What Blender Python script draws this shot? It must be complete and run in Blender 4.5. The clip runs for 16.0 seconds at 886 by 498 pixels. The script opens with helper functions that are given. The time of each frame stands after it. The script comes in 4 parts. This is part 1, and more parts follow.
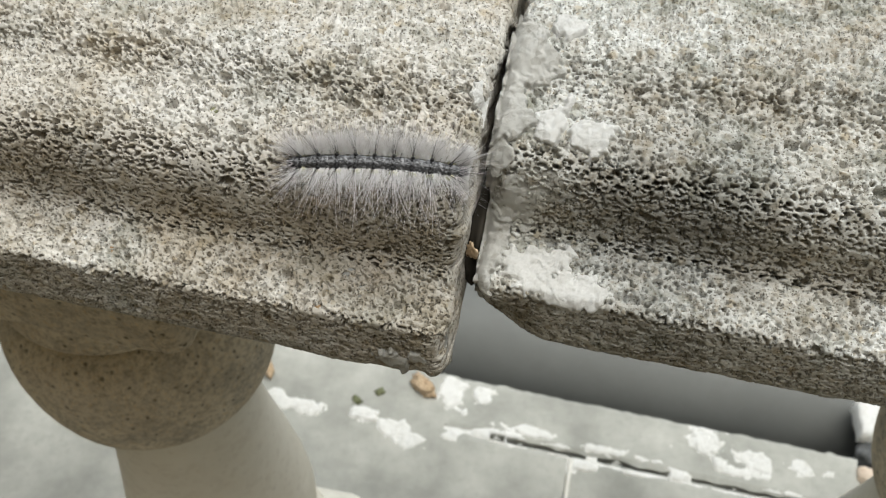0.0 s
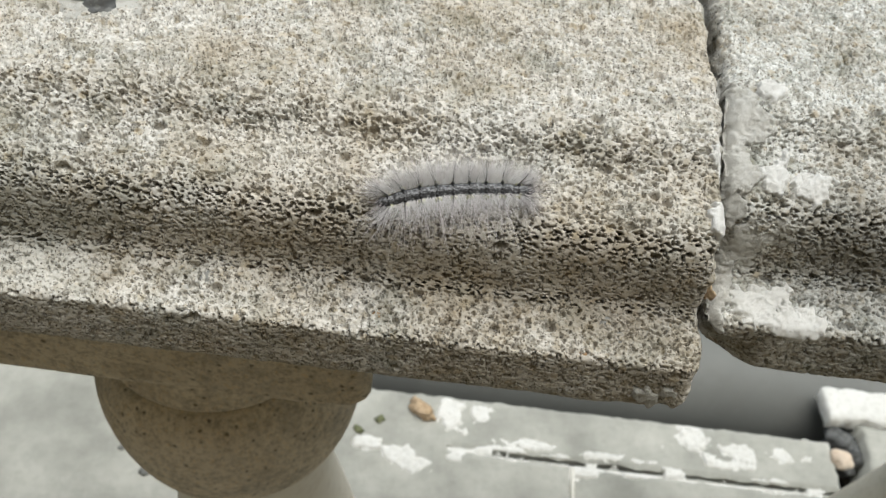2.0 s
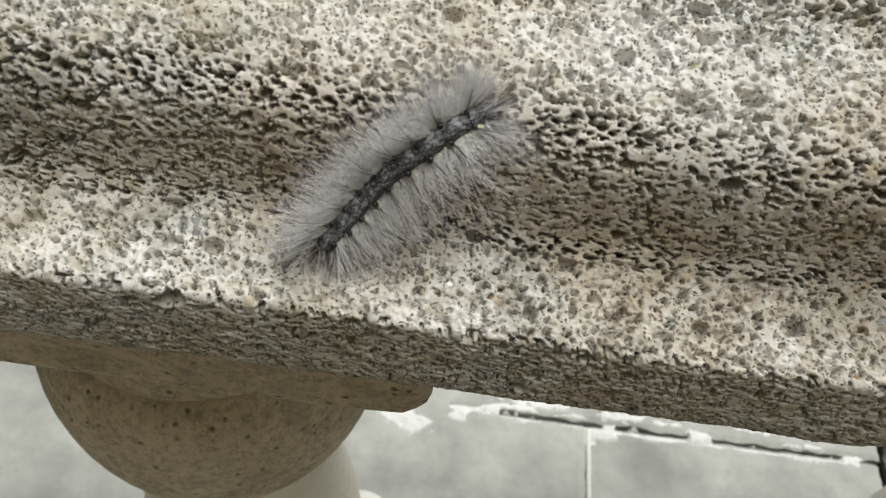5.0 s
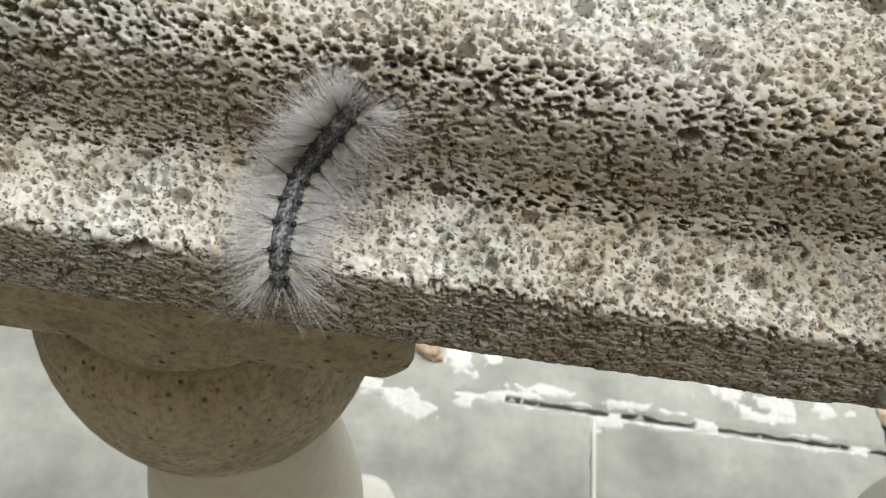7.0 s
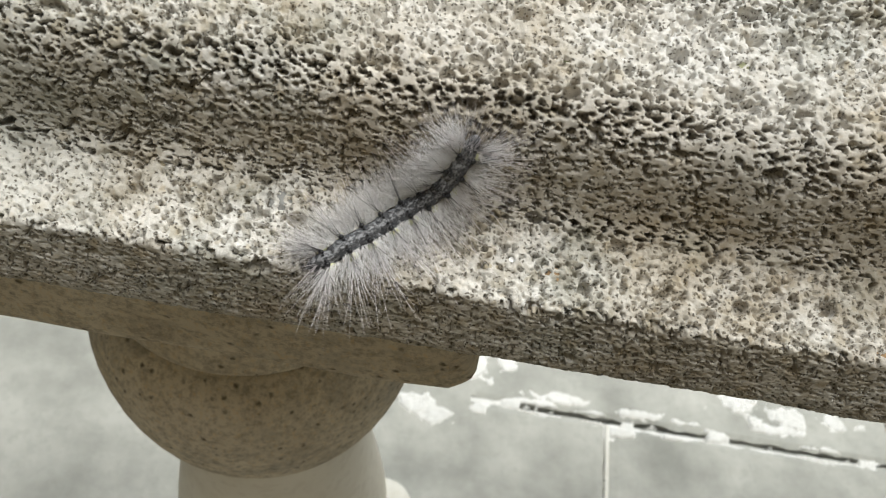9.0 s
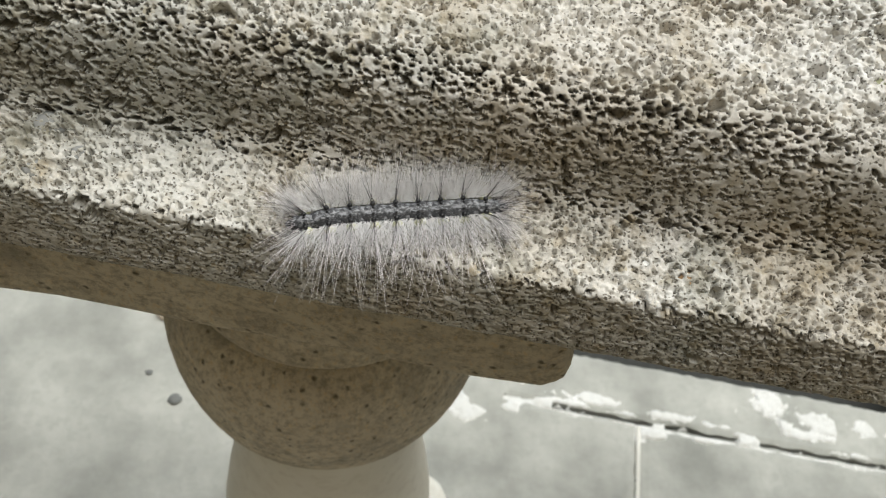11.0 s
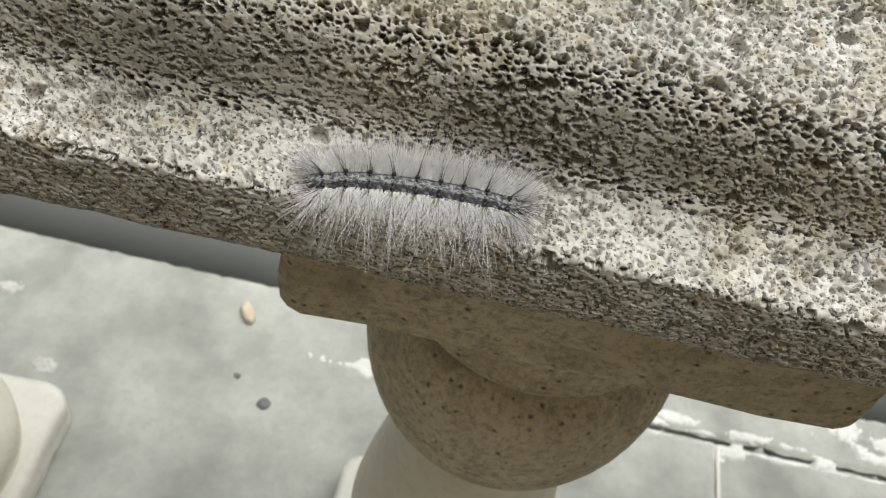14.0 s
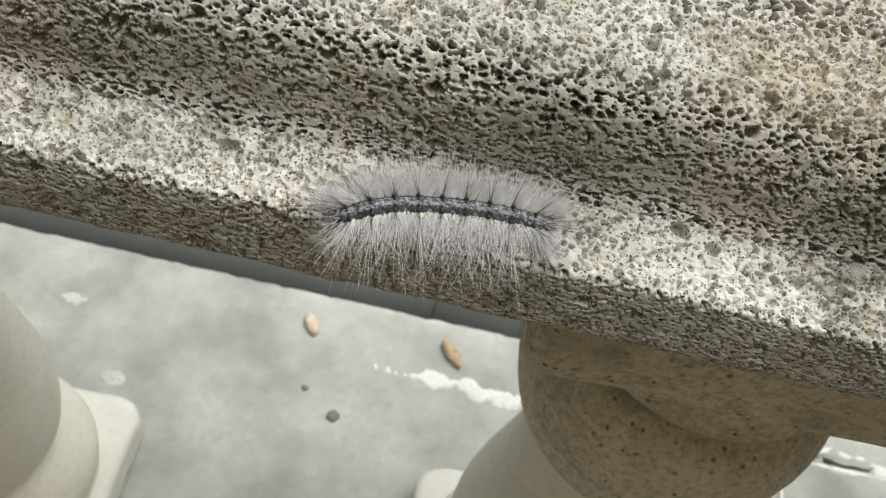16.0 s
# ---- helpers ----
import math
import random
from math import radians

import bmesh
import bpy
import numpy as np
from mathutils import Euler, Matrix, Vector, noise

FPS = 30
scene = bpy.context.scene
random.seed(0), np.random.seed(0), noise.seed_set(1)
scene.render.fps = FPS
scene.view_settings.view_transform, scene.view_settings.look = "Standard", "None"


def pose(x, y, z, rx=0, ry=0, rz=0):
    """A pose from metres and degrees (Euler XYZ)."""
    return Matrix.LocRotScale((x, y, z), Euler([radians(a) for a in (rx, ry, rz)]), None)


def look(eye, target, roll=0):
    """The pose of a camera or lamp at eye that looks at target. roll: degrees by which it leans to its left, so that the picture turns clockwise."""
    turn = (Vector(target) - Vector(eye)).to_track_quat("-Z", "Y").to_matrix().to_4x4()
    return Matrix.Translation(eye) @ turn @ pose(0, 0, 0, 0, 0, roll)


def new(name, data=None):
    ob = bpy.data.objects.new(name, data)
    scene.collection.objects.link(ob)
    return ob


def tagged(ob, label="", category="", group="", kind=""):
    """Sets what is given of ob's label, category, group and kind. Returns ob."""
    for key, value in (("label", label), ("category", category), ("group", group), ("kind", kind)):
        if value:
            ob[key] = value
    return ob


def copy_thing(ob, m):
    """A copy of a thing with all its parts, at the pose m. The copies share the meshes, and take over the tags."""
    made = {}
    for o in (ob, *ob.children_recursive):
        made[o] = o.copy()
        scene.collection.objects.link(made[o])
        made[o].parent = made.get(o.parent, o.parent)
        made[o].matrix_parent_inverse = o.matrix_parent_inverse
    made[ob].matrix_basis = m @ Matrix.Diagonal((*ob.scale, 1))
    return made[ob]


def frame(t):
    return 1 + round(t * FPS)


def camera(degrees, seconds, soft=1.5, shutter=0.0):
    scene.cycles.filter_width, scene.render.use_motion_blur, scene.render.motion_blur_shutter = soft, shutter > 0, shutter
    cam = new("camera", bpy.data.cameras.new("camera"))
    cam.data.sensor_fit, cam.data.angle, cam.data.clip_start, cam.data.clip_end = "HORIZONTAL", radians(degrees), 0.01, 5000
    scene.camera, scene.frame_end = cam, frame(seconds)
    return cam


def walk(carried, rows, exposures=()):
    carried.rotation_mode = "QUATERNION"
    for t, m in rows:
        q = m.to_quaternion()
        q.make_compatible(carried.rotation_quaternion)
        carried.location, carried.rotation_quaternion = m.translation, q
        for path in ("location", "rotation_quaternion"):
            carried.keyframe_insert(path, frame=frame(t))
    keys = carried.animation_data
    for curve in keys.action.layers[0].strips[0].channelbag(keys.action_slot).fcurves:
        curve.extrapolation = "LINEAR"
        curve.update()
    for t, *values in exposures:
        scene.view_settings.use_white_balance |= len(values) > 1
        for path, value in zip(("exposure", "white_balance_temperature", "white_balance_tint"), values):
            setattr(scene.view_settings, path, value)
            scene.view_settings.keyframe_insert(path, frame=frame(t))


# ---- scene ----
cam = camera(54.15, 16.0, soft=0.95)

PATH = [
    (0, (0.04256, -0.10342, 0.88670), (0.02165, -0.00936, 0.77174), 0.74),
    (0.5, (0.03736, -0.10165, 0.88877), (0.01639, -0.00792, 0.77356), 0.65),
    (1, (0.02447, -0.10022, 0.88868), (0.00447, -0.00672, 0.77310), 1.31),
    (1.5, (0.01014, -0.10077, 0.89026), (-0.00261, -0.00496, 0.77556), 3.22),
    (2, (-0.03236, -0.12022, 0.90249), (-0.03512, -0.02127, 0.78979), 5.34),
    (2.5, (-0.05731, -0.13042, 0.90545), (-0.05483, -0.03015, 0.79392), 6.51),
    (3, (-0.05266, -0.13636, 0.91548), (-0.04851, -0.03600, 0.80407), 6.84),
    (3.5, (-0.07601, -0.11264, 0.90129), (-0.07092, -0.01576, 0.78688), 8.20),
    (4, (-0.07235, -0.08865, 0.86365), (-0.06809, 0.00411, 0.74585), 9.51),
    (4.2, (-0.06208, -0.07494, 0.85436), (-0.05802, 0.01718, 0.73604), 9.68),
    (6.3, (-0.05546, -0.06622, 0.83454), (-0.05246, 0.02302, 0.71401), 9.61),
    (6.5, (-0.05161, -0.06855, 0.83439), (-0.04990, 0.02097, 0.71405), 8.98),
    (7, (-0.05156, -0.07284, 0.83800), (-0.05030, 0.01663, 0.71761), 8.82),
    (7.5, (-0.05541, -0.07288, 0.83969), (-0.05441, 0.01621, 0.71902), 8.93),
    (8, (-0.05749, -0.07378, 0.84186), (-0.05669, 0.01519, 0.72110), 9.12),
    (8.5, (-0.06082, -0.07726, 0.84263), (-0.06012, 0.01182, 0.72194), 9.39),
    (8.7, (-0.06262, -0.07731, 0.84374), (-0.06136, 0.01275, 0.72378), 9.87),
    (10.8, (-0.07939, -0.08169, 0.84789), (-0.07961, 0.00734, 0.72717), 10.31),
    (11, (-0.08277, -0.08258, 0.84777), (-0.08336, 0.00685, 0.72735), 10.26),
    (11.5, (-0.09315, -0.08538, 0.84674), (-0.09362, 0.00427, 0.72648), 10.61),
    (12, (-0.10213, -0.08691, 0.84689), (-0.10234, 0.00264, 0.72656), 11.08),
    (12.5, (-0.11539, -0.09059, 0.84950), (-0.11563, -0.00118, 0.72906), 11.44),
    (13, (-0.12678, -0.09288, 0.84960), (-0.12694, -0.00306, 0.72946), 11.91),
    (13.5, (-0.13958, -0.09343, 0.84926), (-0.13945, -0.00351, 0.72919), 12.34),
    (14, (-0.14974, -0.09037, 0.84928), (-0.14939, -0.00059, 0.72911), 12.83),
    (14.5, (-0.15813, -0.08998, 0.84953), (-0.15775, -0.00049, 0.72915), 12.95),
    (15, (-0.16957, -0.08927, 0.85129), (-0.16875, -0.00008, 0.73070), 13.17),
    (15.5, (-0.19119, -0.09283, 0.85178), (-0.18985, -0.00387, 0.73102), 13.64),
    (16, (-0.20863, -0.08839, 0.85193), (-0.20539, 0.00037, 0.73105), 14.37),
]
walk(cam, [(t, look(eye, target, roll)) for t, eye, target, roll in PATH],
     [(0.0, 0.28), (2.8, 0.27), (3.5, 0.21), (4.2, 0.26), (6.3, 0.44), (8.7, 0.43), (11.0, 0.39), (16.0, 0.42)])
# ---------------------------------------------------------------- light
# soft overcast daylight from above and from beyond the balustrade
cam.data.dof.use_dof = True
cam.data.dof.focus_distance = 0.140
cam.data.dof.aperture_fstop = 49.0

world = bpy.data.worlds.new("overcast_sky")
scene.world = world
world.use_nodes = True
wn = world.node_tree.nodes
sky = wn.new("ShaderNodeTexSky")
sky.sky_type = "NISHITA"
sky.sun_disc = False
sky.sun_elevation = radians(78)
sky.sun_rotation = radians(70)
sky.air_density, sky.dust_density = 2.0, 4.0
world.node_tree.links.new(sky.outputs[0], wn["Background"].inputs[0])
wn["Background"].inputs[1].default_value = 0.05

sun_data = bpy.data.lights.new("sun", "SUN")
sun_data.energy = 3.0
sun_data.angle = radians(56)
sun_data.color = (0.985, 1.0, 0.94)
sun = new("sun", sun_data)
sun.matrix_world = look((0.7, 0.55, 4.0), (0, 0, 0.7))


# ---------------------------------------------------------------- small tools
def rand_hash(ix, iy, iz, seed):
    """Four random numbers in 0..1 for every cell of a lattice."""
    h = (ix.astype(np.int64) * 73856093) ^ (iy.astype(np.int64) * 19349663) ^ (iz.astype(np.int64) * 83492791) ^ (seed * 2654435761)
    out = []
    for k in range(4):
        h = (h ^ (h >> 13)) * 1274126177 & 0x7FFFFFFF
        h = (h ^ (h >> 16)) * 69069 + 12345 & 0x7FFFFFFF
        out.append((h & 0xFFFFF) / float(0x100000))
    return out


def flat_hash(ix, iy, seed):
    """Four random numbers in 0..1 for every cell of a flat lattice."""
    h = ix.astype(np.uint64) * np.uint64(0x9E3779B97F4A7C15) + iy.astype(np.uint64) * np.uint64(0xC2B2AE3D27D4EB4F) + np.uint64(seed * 0x165667B19E3779F9 & 0xFFFFFFFFFFFFFFFF)
    h = (h ^ (h >> np.uint64(31))) * np.uint64(0xBF58476D1CE4E5B9)
    h = (h ^ (h >> np.uint64(29))) * np.uint64(0x94D049BB133111EB)
    h ^= h >> np.uint64(32)
    return [((h >> np.uint64(16 * k)) & np.uint64(0xFFFF)).astype(np.float32) / np.float32(65536) for k in range(4)]


def cells(x, u, size, seed):
    """Flat cellular noise: distance to the nearest and second nearest seed, and two random numbers of the nearest cell."""
    qx, qy = x / size[0], u / size[1]
    bx, by = np.floor(qx).astype(np.int64), np.floor(qy).astype(np.int64)
    fx, fy = (qx - bx).astype(np.float32), (qy - by).astype(np.float32)
    n = len(x)
    f1, f2 = np.full(n, 9.0, np.float32), np.full(n, 9.0, np.float32)
    ra, rb = np.zeros(n, np.float32), np.zeros(n, np.float32)
    for dx in (-1, 0, 1):
        for dy in (-1, 0, 1):
            r0, r1, r2, r3 = flat_hash(bx + dx, by + dy, seed)
            d = np.hypot(dx + r0 - fx, dy + r1 - fy)
            near = d < f1
            f2 = np.where(near, f1, np.minimum(f2, d))
            ra, rb = np.where(near, r2, ra), np.where(near, r3, rb)
            f1 = np.where(near, d, f1)
    return f1, f2, ra, rb


def flat_noise(x, u, size, seed):
    """Smooth flat noise in -1..1."""
    qx, qy = x / size, u / size
    bx, by = np.floor(qx).astype(np.int64), np.floor(qy).astype(np.int64)
    fx, fy = qx - bx, qy - by
    fx, fy = fx * fx * (3 - 2 * fx), fy * fy * (3 - 2 * fy)
    total = np.zeros(len(x))
    for dx in (0, 1):
        for dy in (0, 1):
            total += (fx if dx else 1 - fx) * (fy if dy else 1 - fy) * flat_hash(bx + dx, by + dy, seed)[0]
    return total * 2 - 1


def value_noise(p, size, seed):
    """Smooth noise in -1..1."""
    q = p / np.asarray(size)
    base = np.floor(q).astype(np.int64)
    f = q - base
    f = f * f * (3 - 2 * f)
    total = np.zeros(len(q))
    for dx in (0, 1):
        for dy in (0, 1):
            for dz in (0, 1):
                r = rand_hash(base[:, 0] + dx, base[:, 1] + dy, base[:, 2] + dz, seed)[0]
                w = (f[:, 0] if dx else 1 - f[:, 0]) * (f[:, 1] if dy else 1 - f[:, 1]) * (f[:, 2] if dz else 1 - f[:, 2])
                total += w * r
    return total * 2 - 1


def smooth(a, b, x):
    t = np.clip((x - a) / (b - a), 0, 1)
    return t * t * (3 - 2 * t)


def grid_mesh(name, points, rows, cols, wrap=False):
    """A mesh from rows x cols points, faces between neighbours; wrap joins the last column to the first."""
    me = bpy.data.meshes.new(name)
    i = np.arange(rows * cols).reshape(rows, cols)
    if wrap:
        a, b = i, np.roll(i, -1, 1)
        quads = np.stack([a[:-1], a[1:], b[1:], b[:-1]], -1).reshape(-1, 4)
    else:
        quads = np.stack([i[:-1, :-1], i[1:, :-1], i[1:, 1:], i[:-1, 1:]], -1).reshape(-1, 4)
    me.vertices.add(len(points))
    me.vertices.foreach_set("co", np.asarray(points, np.float32).ravel())
    me.loops.add(quads.size)
    me.loops.foreach_set("vertex_index", quads.astype(np.int32).ravel())
    me.polygons.add(len(quads))
    me.polygons.foreach_set("loop_start", np.arange(0, quads.size, 4, dtype=np.int32))
    me.polygons.foreach_set("loop_total", np.full(len(quads), 4, np.int32))
    me.polygons.foreach_set("use_smooth", np.ones(len(quads), bool))
    me.update()
    me.validate()
    return me


def bm_mesh(name, bm, smooth_faces=True):
    me = bpy.data.meshes.new(name)
    for f in bm.faces:
        f.smooth = smooth_faces
    bm.to_mesh(me)
    bm.free()
    return me


def part(name, bm, material, parent, label="", smooth_faces=True):
    """Links a bmesh or a mesh as one object under its thing."""
    me = bm if isinstance(bm, bpy.types.Mesh) else bm_mesh(name, bm, smooth_faces)
    if not me.materials:
        me.materials.append(material)
    ob = new(name, me)
    ob.parent = parent
    if label:
        ob["label"] = label
    return ob


def thing(name, mesh, material, label, category, kind="", group=""):
    if mesh is not None:
        mesh.materials.append(material)
    return tagged(new(name, mesh), label, category, group, kind)


# ---------------------------------------------------------------- materials
def material(name):
    m = bpy.data.materials.new(name)
    m.use_nodes = True
    nt = m.node_tree
    return m, nt, nt.nodes["Principled BSDF"]


def node(nt, kind, **values):
    n = nt.nodes.new(kind)
    for key, v in values.items():
        n.inputs[key.replace("_", " ")].default_value = v
    return n


def ramp(nt, source, stops):
    n = nt.nodes.new("ShaderNodeValToRGB")
    el = n.color_ramp.elements
    while len(el) < len(stops):
        el.new(0.5)
    for e, (pos, c) in zip(el, stops):
        e.position = pos
        e.color = (c, c, c, 1) if isinstance(c, (int, float)) else (*c, 1)
    nt.links.new(source, n.inputs[0])
    return n.outputs[0]


def mixed(nt, fac, a, b, blend="MIX"):
    n = nt.nodes.new("ShaderNodeMix")
    n.data_type, n.blend_type = "RGBA", blend
    for sock, v in ((n.inputs[0], fac), (n.inputs[6], a), (n.inputs[7], b)):
        if isinstance(v, bpy.types.NodeSocket):
            nt.links.new(v, sock)
        elif isinstance(v, (int, float)):
            sock.default_value = v
        else:
            sock.default_value = (*v, 1)
    return n.outputs[2]


def noise_tex(nt, coord, scale, detail=4.0, rough=0.6):
    n = node(nt, "ShaderNodeTexNoise", Scale=scale, Detail=detail, Roughness=rough)
    nt.links.new(coord, n.inputs["Vector"])
    return n.outputs[0]


def coords(nt, scale=(1, 1, 1)):
    c = nt.nodes.new("ShaderNodeTexCoord")
    m = nt.nodes.new("ShaderNodeMapping")
    m.inputs["Scale"].default_value = scale
    nt.links.new(c.outputs["Object"], m.inputs[0])
    return m.outputs[0]


def node_colour(nt, coord, scale):
    n = node(nt, "ShaderNodeTexNoise", Scale=scale, Detail=2.0)
    nt.links.new(coord, n.inputs["Vector"])
    return n.outputs["Color"]


def bump(nt, bsdf, height, strength, distance):
    b = node(nt, "ShaderNodeBump", Strength=strength, Distance=distance)
    nt.links.new(height, b.inputs["Height"])
    if bsdf.inputs["Normal"].is_linked:
        nt.links.new(bsdf.inputs["Normal"].links[0].from_socket, b.inputs["Normal"])
    nt.links.new(b.outputs[0], bsdf.inputs["Normal"])


def stone_material(name, tone, warm, grain=1.0, moss=0.5, tint=(0.99, 0.97, 0.93), patches=()):
    """Weathered cast stone: lime-white paste with tan, grey and dark grains, fine pinholes, brown and green-black staining."""
    m, nt, bsdf = material(name)
    co = coords(nt)
    shade = [tuple(tone * k * c for c in tint) for k in (0.74, 1.0, 1.2)]
    col = ramp(nt, noise_tex(nt, co, 700 * grain, 7, 0.75), [(0.36, shade[0]), (0.50, shade[1]), (0.66, shade[2])])
    warp = mixed(nt, 0.0011, co, node_colour(nt, co, 1100))
    for scale, share, most in ((430, (0.55, 0.80), 0.75), (980, (0.50, 0.85), 0.60)):
        v = node(nt, "ShaderNodeTexVoronoi", Scale=scale * grain)
        nt.links.new(warp, v.inputs["Vector"])
        sep = nt.nodes.new("ShaderNodeSeparateColor")
        nt.links.new(v.outputs["Color"], sep.inputs[0])
        chosen = ramp(nt, sep.outputs[1], [(share[0], 0.0), (share[1], most)])
        round_off = ramp(nt, v.outputs["Distance"], [(0.30, 1.0), (0.62, 0.0)])
        grain_col = ramp(nt, sep.outputs[0], [(0.0, (0.22, 0.205, 0.17)), (0.2, (0.36, 0.33, 0.27)), (0.42, (0.47, 0.42, 0.33)), (0.6, (0.50, 0.42, 0.30)), (0.8, (0.60, 0.59, 0.55)), (1.0, (0.34, 0.34, 0.32))])
        col = mixed(nt, mixed(nt, 1.0, chosen, round_off, "MULTIPLY"), col, grain_col)
    grime = noise_tex(nt, co, 210 * grain, 9, 0.78)
    col = mixed(nt, ramp(nt, grime, [(0.47, 0.0), (0.66, 0.62)]), col, (0.30 * warm, 0.255 * warm, 0.185 * warm))
    big = noise_tex(nt, co, 34, 5, 0.65)
    col = mixed(nt, ramp(nt, big, [(0.44, 0.0), (0.70, 0.5)]), col, (0.38 * warm, 0.30 * warm, 0.19 * warm))
    green = noise_tex(nt, coords(nt, (1, 1.3, 1)), 60, 8, 0.75)
    col = mixed(nt, ramp(nt, green, [(0.50, 0.0), (0.68, moss)]), col, (0.10, 0.113, 0.072))
    edge = noise_tex(nt, co, 90, 9, 0.8)
    # Ragged round patches: stains, and shade or light worked into the colour.
    for centre, reach, colour, amount in patches:
        far = nt.nodes.new("ShaderNodeVectorMath")
        far.operation = "DISTANCE"
        nt.links.new(co, far.inputs[0])
        far.inputs[1].default_value = centre
        rag = nt.nodes.new("ShaderNodeMath")
        rag.operation = "MULTIPLY_ADD"
        rag.inputs[1].default_value = reach * 2.2
        nt.links.new(edge, rag.inputs[0])
        nt.links.new(far.outputs["Value"], rag.inputs[2])
        scaled = nt.nodes.new("ShaderNodeMath")
        scaled.operation = "DIVIDE"
        scaled.inputs[1].default_value = reach * 3.2
        nt.links.new(rag.outputs[0], scaled.inputs[0])
        col = mixed(nt, ramp(nt, scaled.outputs[0], [(0.36, amount), (0.70, 0.0)]), col, colour)
    pin = node(nt, "ShaderNodeTexVoronoi", Scale=1700 * grain)
    nt.links.new(warp, pin.inputs["Vector"])
    ps = nt.nodes.new("ShaderNodeSeparateColor")
    nt.links.new(pin.outputs["Color"], ps.inputs[0])
    hole = mixed(nt, 1.0, ramp(nt, pin.outputs["Distance"], [(0.20, 1.0), (0.46, 0.0)]), ramp(nt, ps.outputs[0], [(0.50, 1.0), (0.62, 0.0)]), "MULTIPLY")
    col = mixed(nt, ramp(nt, hole, [(0.0, 0.0), (1.0, 0.8)]), col, (0.11, 0.09, 0.062))
    nt.links.new(col, bsdf.inputs["Base Color"])
    bsdf.inputs["Roughness"].default_value = 0.92
    bsdf.inputs["Specular IOR Level"].default_value = 0.25
    bump(nt, bsdf, ramp(nt, hole, [(0.0, 1.0), (1.0, 0.0)]), 0.7, 0.0004)
    bump(nt, bsdf, noise_tex(nt, co, 2300 * grain, 4, 0.7), 0.5, 0.00025)
    return m


# Staining tones, also used to paint cove shade and slope light into the stone.
ALGAE_SHADE, EARTH_SHADE, GREY_STAIN, LIME_LIGHT = (0.12, 0.13, 0.09), (0.24, 0.19, 0.125), (0.13, 0.13, 0.12), (0.74, 0.725, 0.70)
STONE = stone_material("weathered_cast_stone", 0.66, 1.0, patches=[
    ((-0.130, 0.002, 0.760), 0.026, ALGAE_SHADE, 0.48), ((-0.190, 0.002, 0.760), 0.028, ALGAE_SHADE, 0.50), ((-0.245, 0.016, 0.771), 0.028, ALGAE_SHADE, 0.40), ((-0.030, 0.001, 0.760), 0.024, EARTH_SHADE, 0.40), ((0.004, 0.000, 0.756), 0.026, EARTH_SHADE, 0.55),
    ((-0.062, 0.002, 0.762), 0.020, EARTH_SHADE, 0.40), ((-0.035, 0.014, 0.774), 0.020, LIME_LIGHT, 0.55), ((-0.125, -0.006, 0.751), 0.016, LIME_LIGHT, 0.5),
    ((-0.170, -0.006, 0.751), 0.022, LIME_LIGHT, 0.5), ((-0.185, 0.022, 0.778), 0.020, LIME_LIGHT, 0.55), ((-0.070, 0.014, 0.774), 0.016, LIME_LIGHT, 0.5)])
STONE_GREY = stone_material("grey_cast_stone", 0.70, 0.75, 1.12, 0.7, (0.985, 1.0, 0.985), [((0.062, 0.001, 0.760), 0.026, GREY_STAIN, 0.6), ((0.034, -0.012, 0.742), 0.010, EARTH_SHADE, 0.5)])


def plain_stone(name, a, b, spot, speck, size=1.0, rough=0.9, pores_on=1.0):
    """Smooth cast cement with soft clouds, fine specks and a few dark pores."""
    m, nt, bsdf = material(name)
    co = coords(nt)
    col = ramp(nt, noise_tex(nt, co, 22 * size, 6, 0.6), [(0.32, a), (0.68, b)])
    v = node(nt, "ShaderNodeTexVoronoi", Scale=330 * size)
    nt.links.new(co, v.inputs["Vector"])
    sep = nt.nodes.new("ShaderNodeSeparateColor")
    nt.links.new(v.outputs["Color"], sep.inputs[0])
    col = mixed(nt, ramp(nt, sep.outputs[0], [(0.62, 0.0), (0.95, speck)]), col, spot)
    pore = node(nt, "ShaderNodeTexVoronoi", Scale=150 * size)
    nt.links.new(co, pore.inputs["Vector"])
    hole = ramp(nt, pore.outputs["Distance"], [(0.10, pores_on), (0.17, 0.0)])
    col = mixed(nt, hole, col, tuple(c * 0.45 for c in spot))
    nt.links.new(col, bsdf.inputs["Base Color"])
    bsdf.inputs["Roughness"].default_value = rough
    bsdf.inputs["Specular IOR Level"].default_value = 0.3
    bump(nt, bsdf, noise_tex(nt, co, 420 * size, 6, 0.7), 0.35, 0.0006)
    return m


BALUSTER_CREAM = plain_stone("cream_cast_cement", (0.76, 0.715, 0.61), (0.86, 0.82, 0.72), (0.5, 0.43, 0.32), 0.15, 1.0, 0.9, 0.1)
FOOT_CREAM = plain_stone("pale_cast_cement", (0.66, 0.64, 0.58), (0.77, 0.755, 0.70), (0.5, 0.45, 0.36), 0.15, 1.0, 0.9, 0.1)


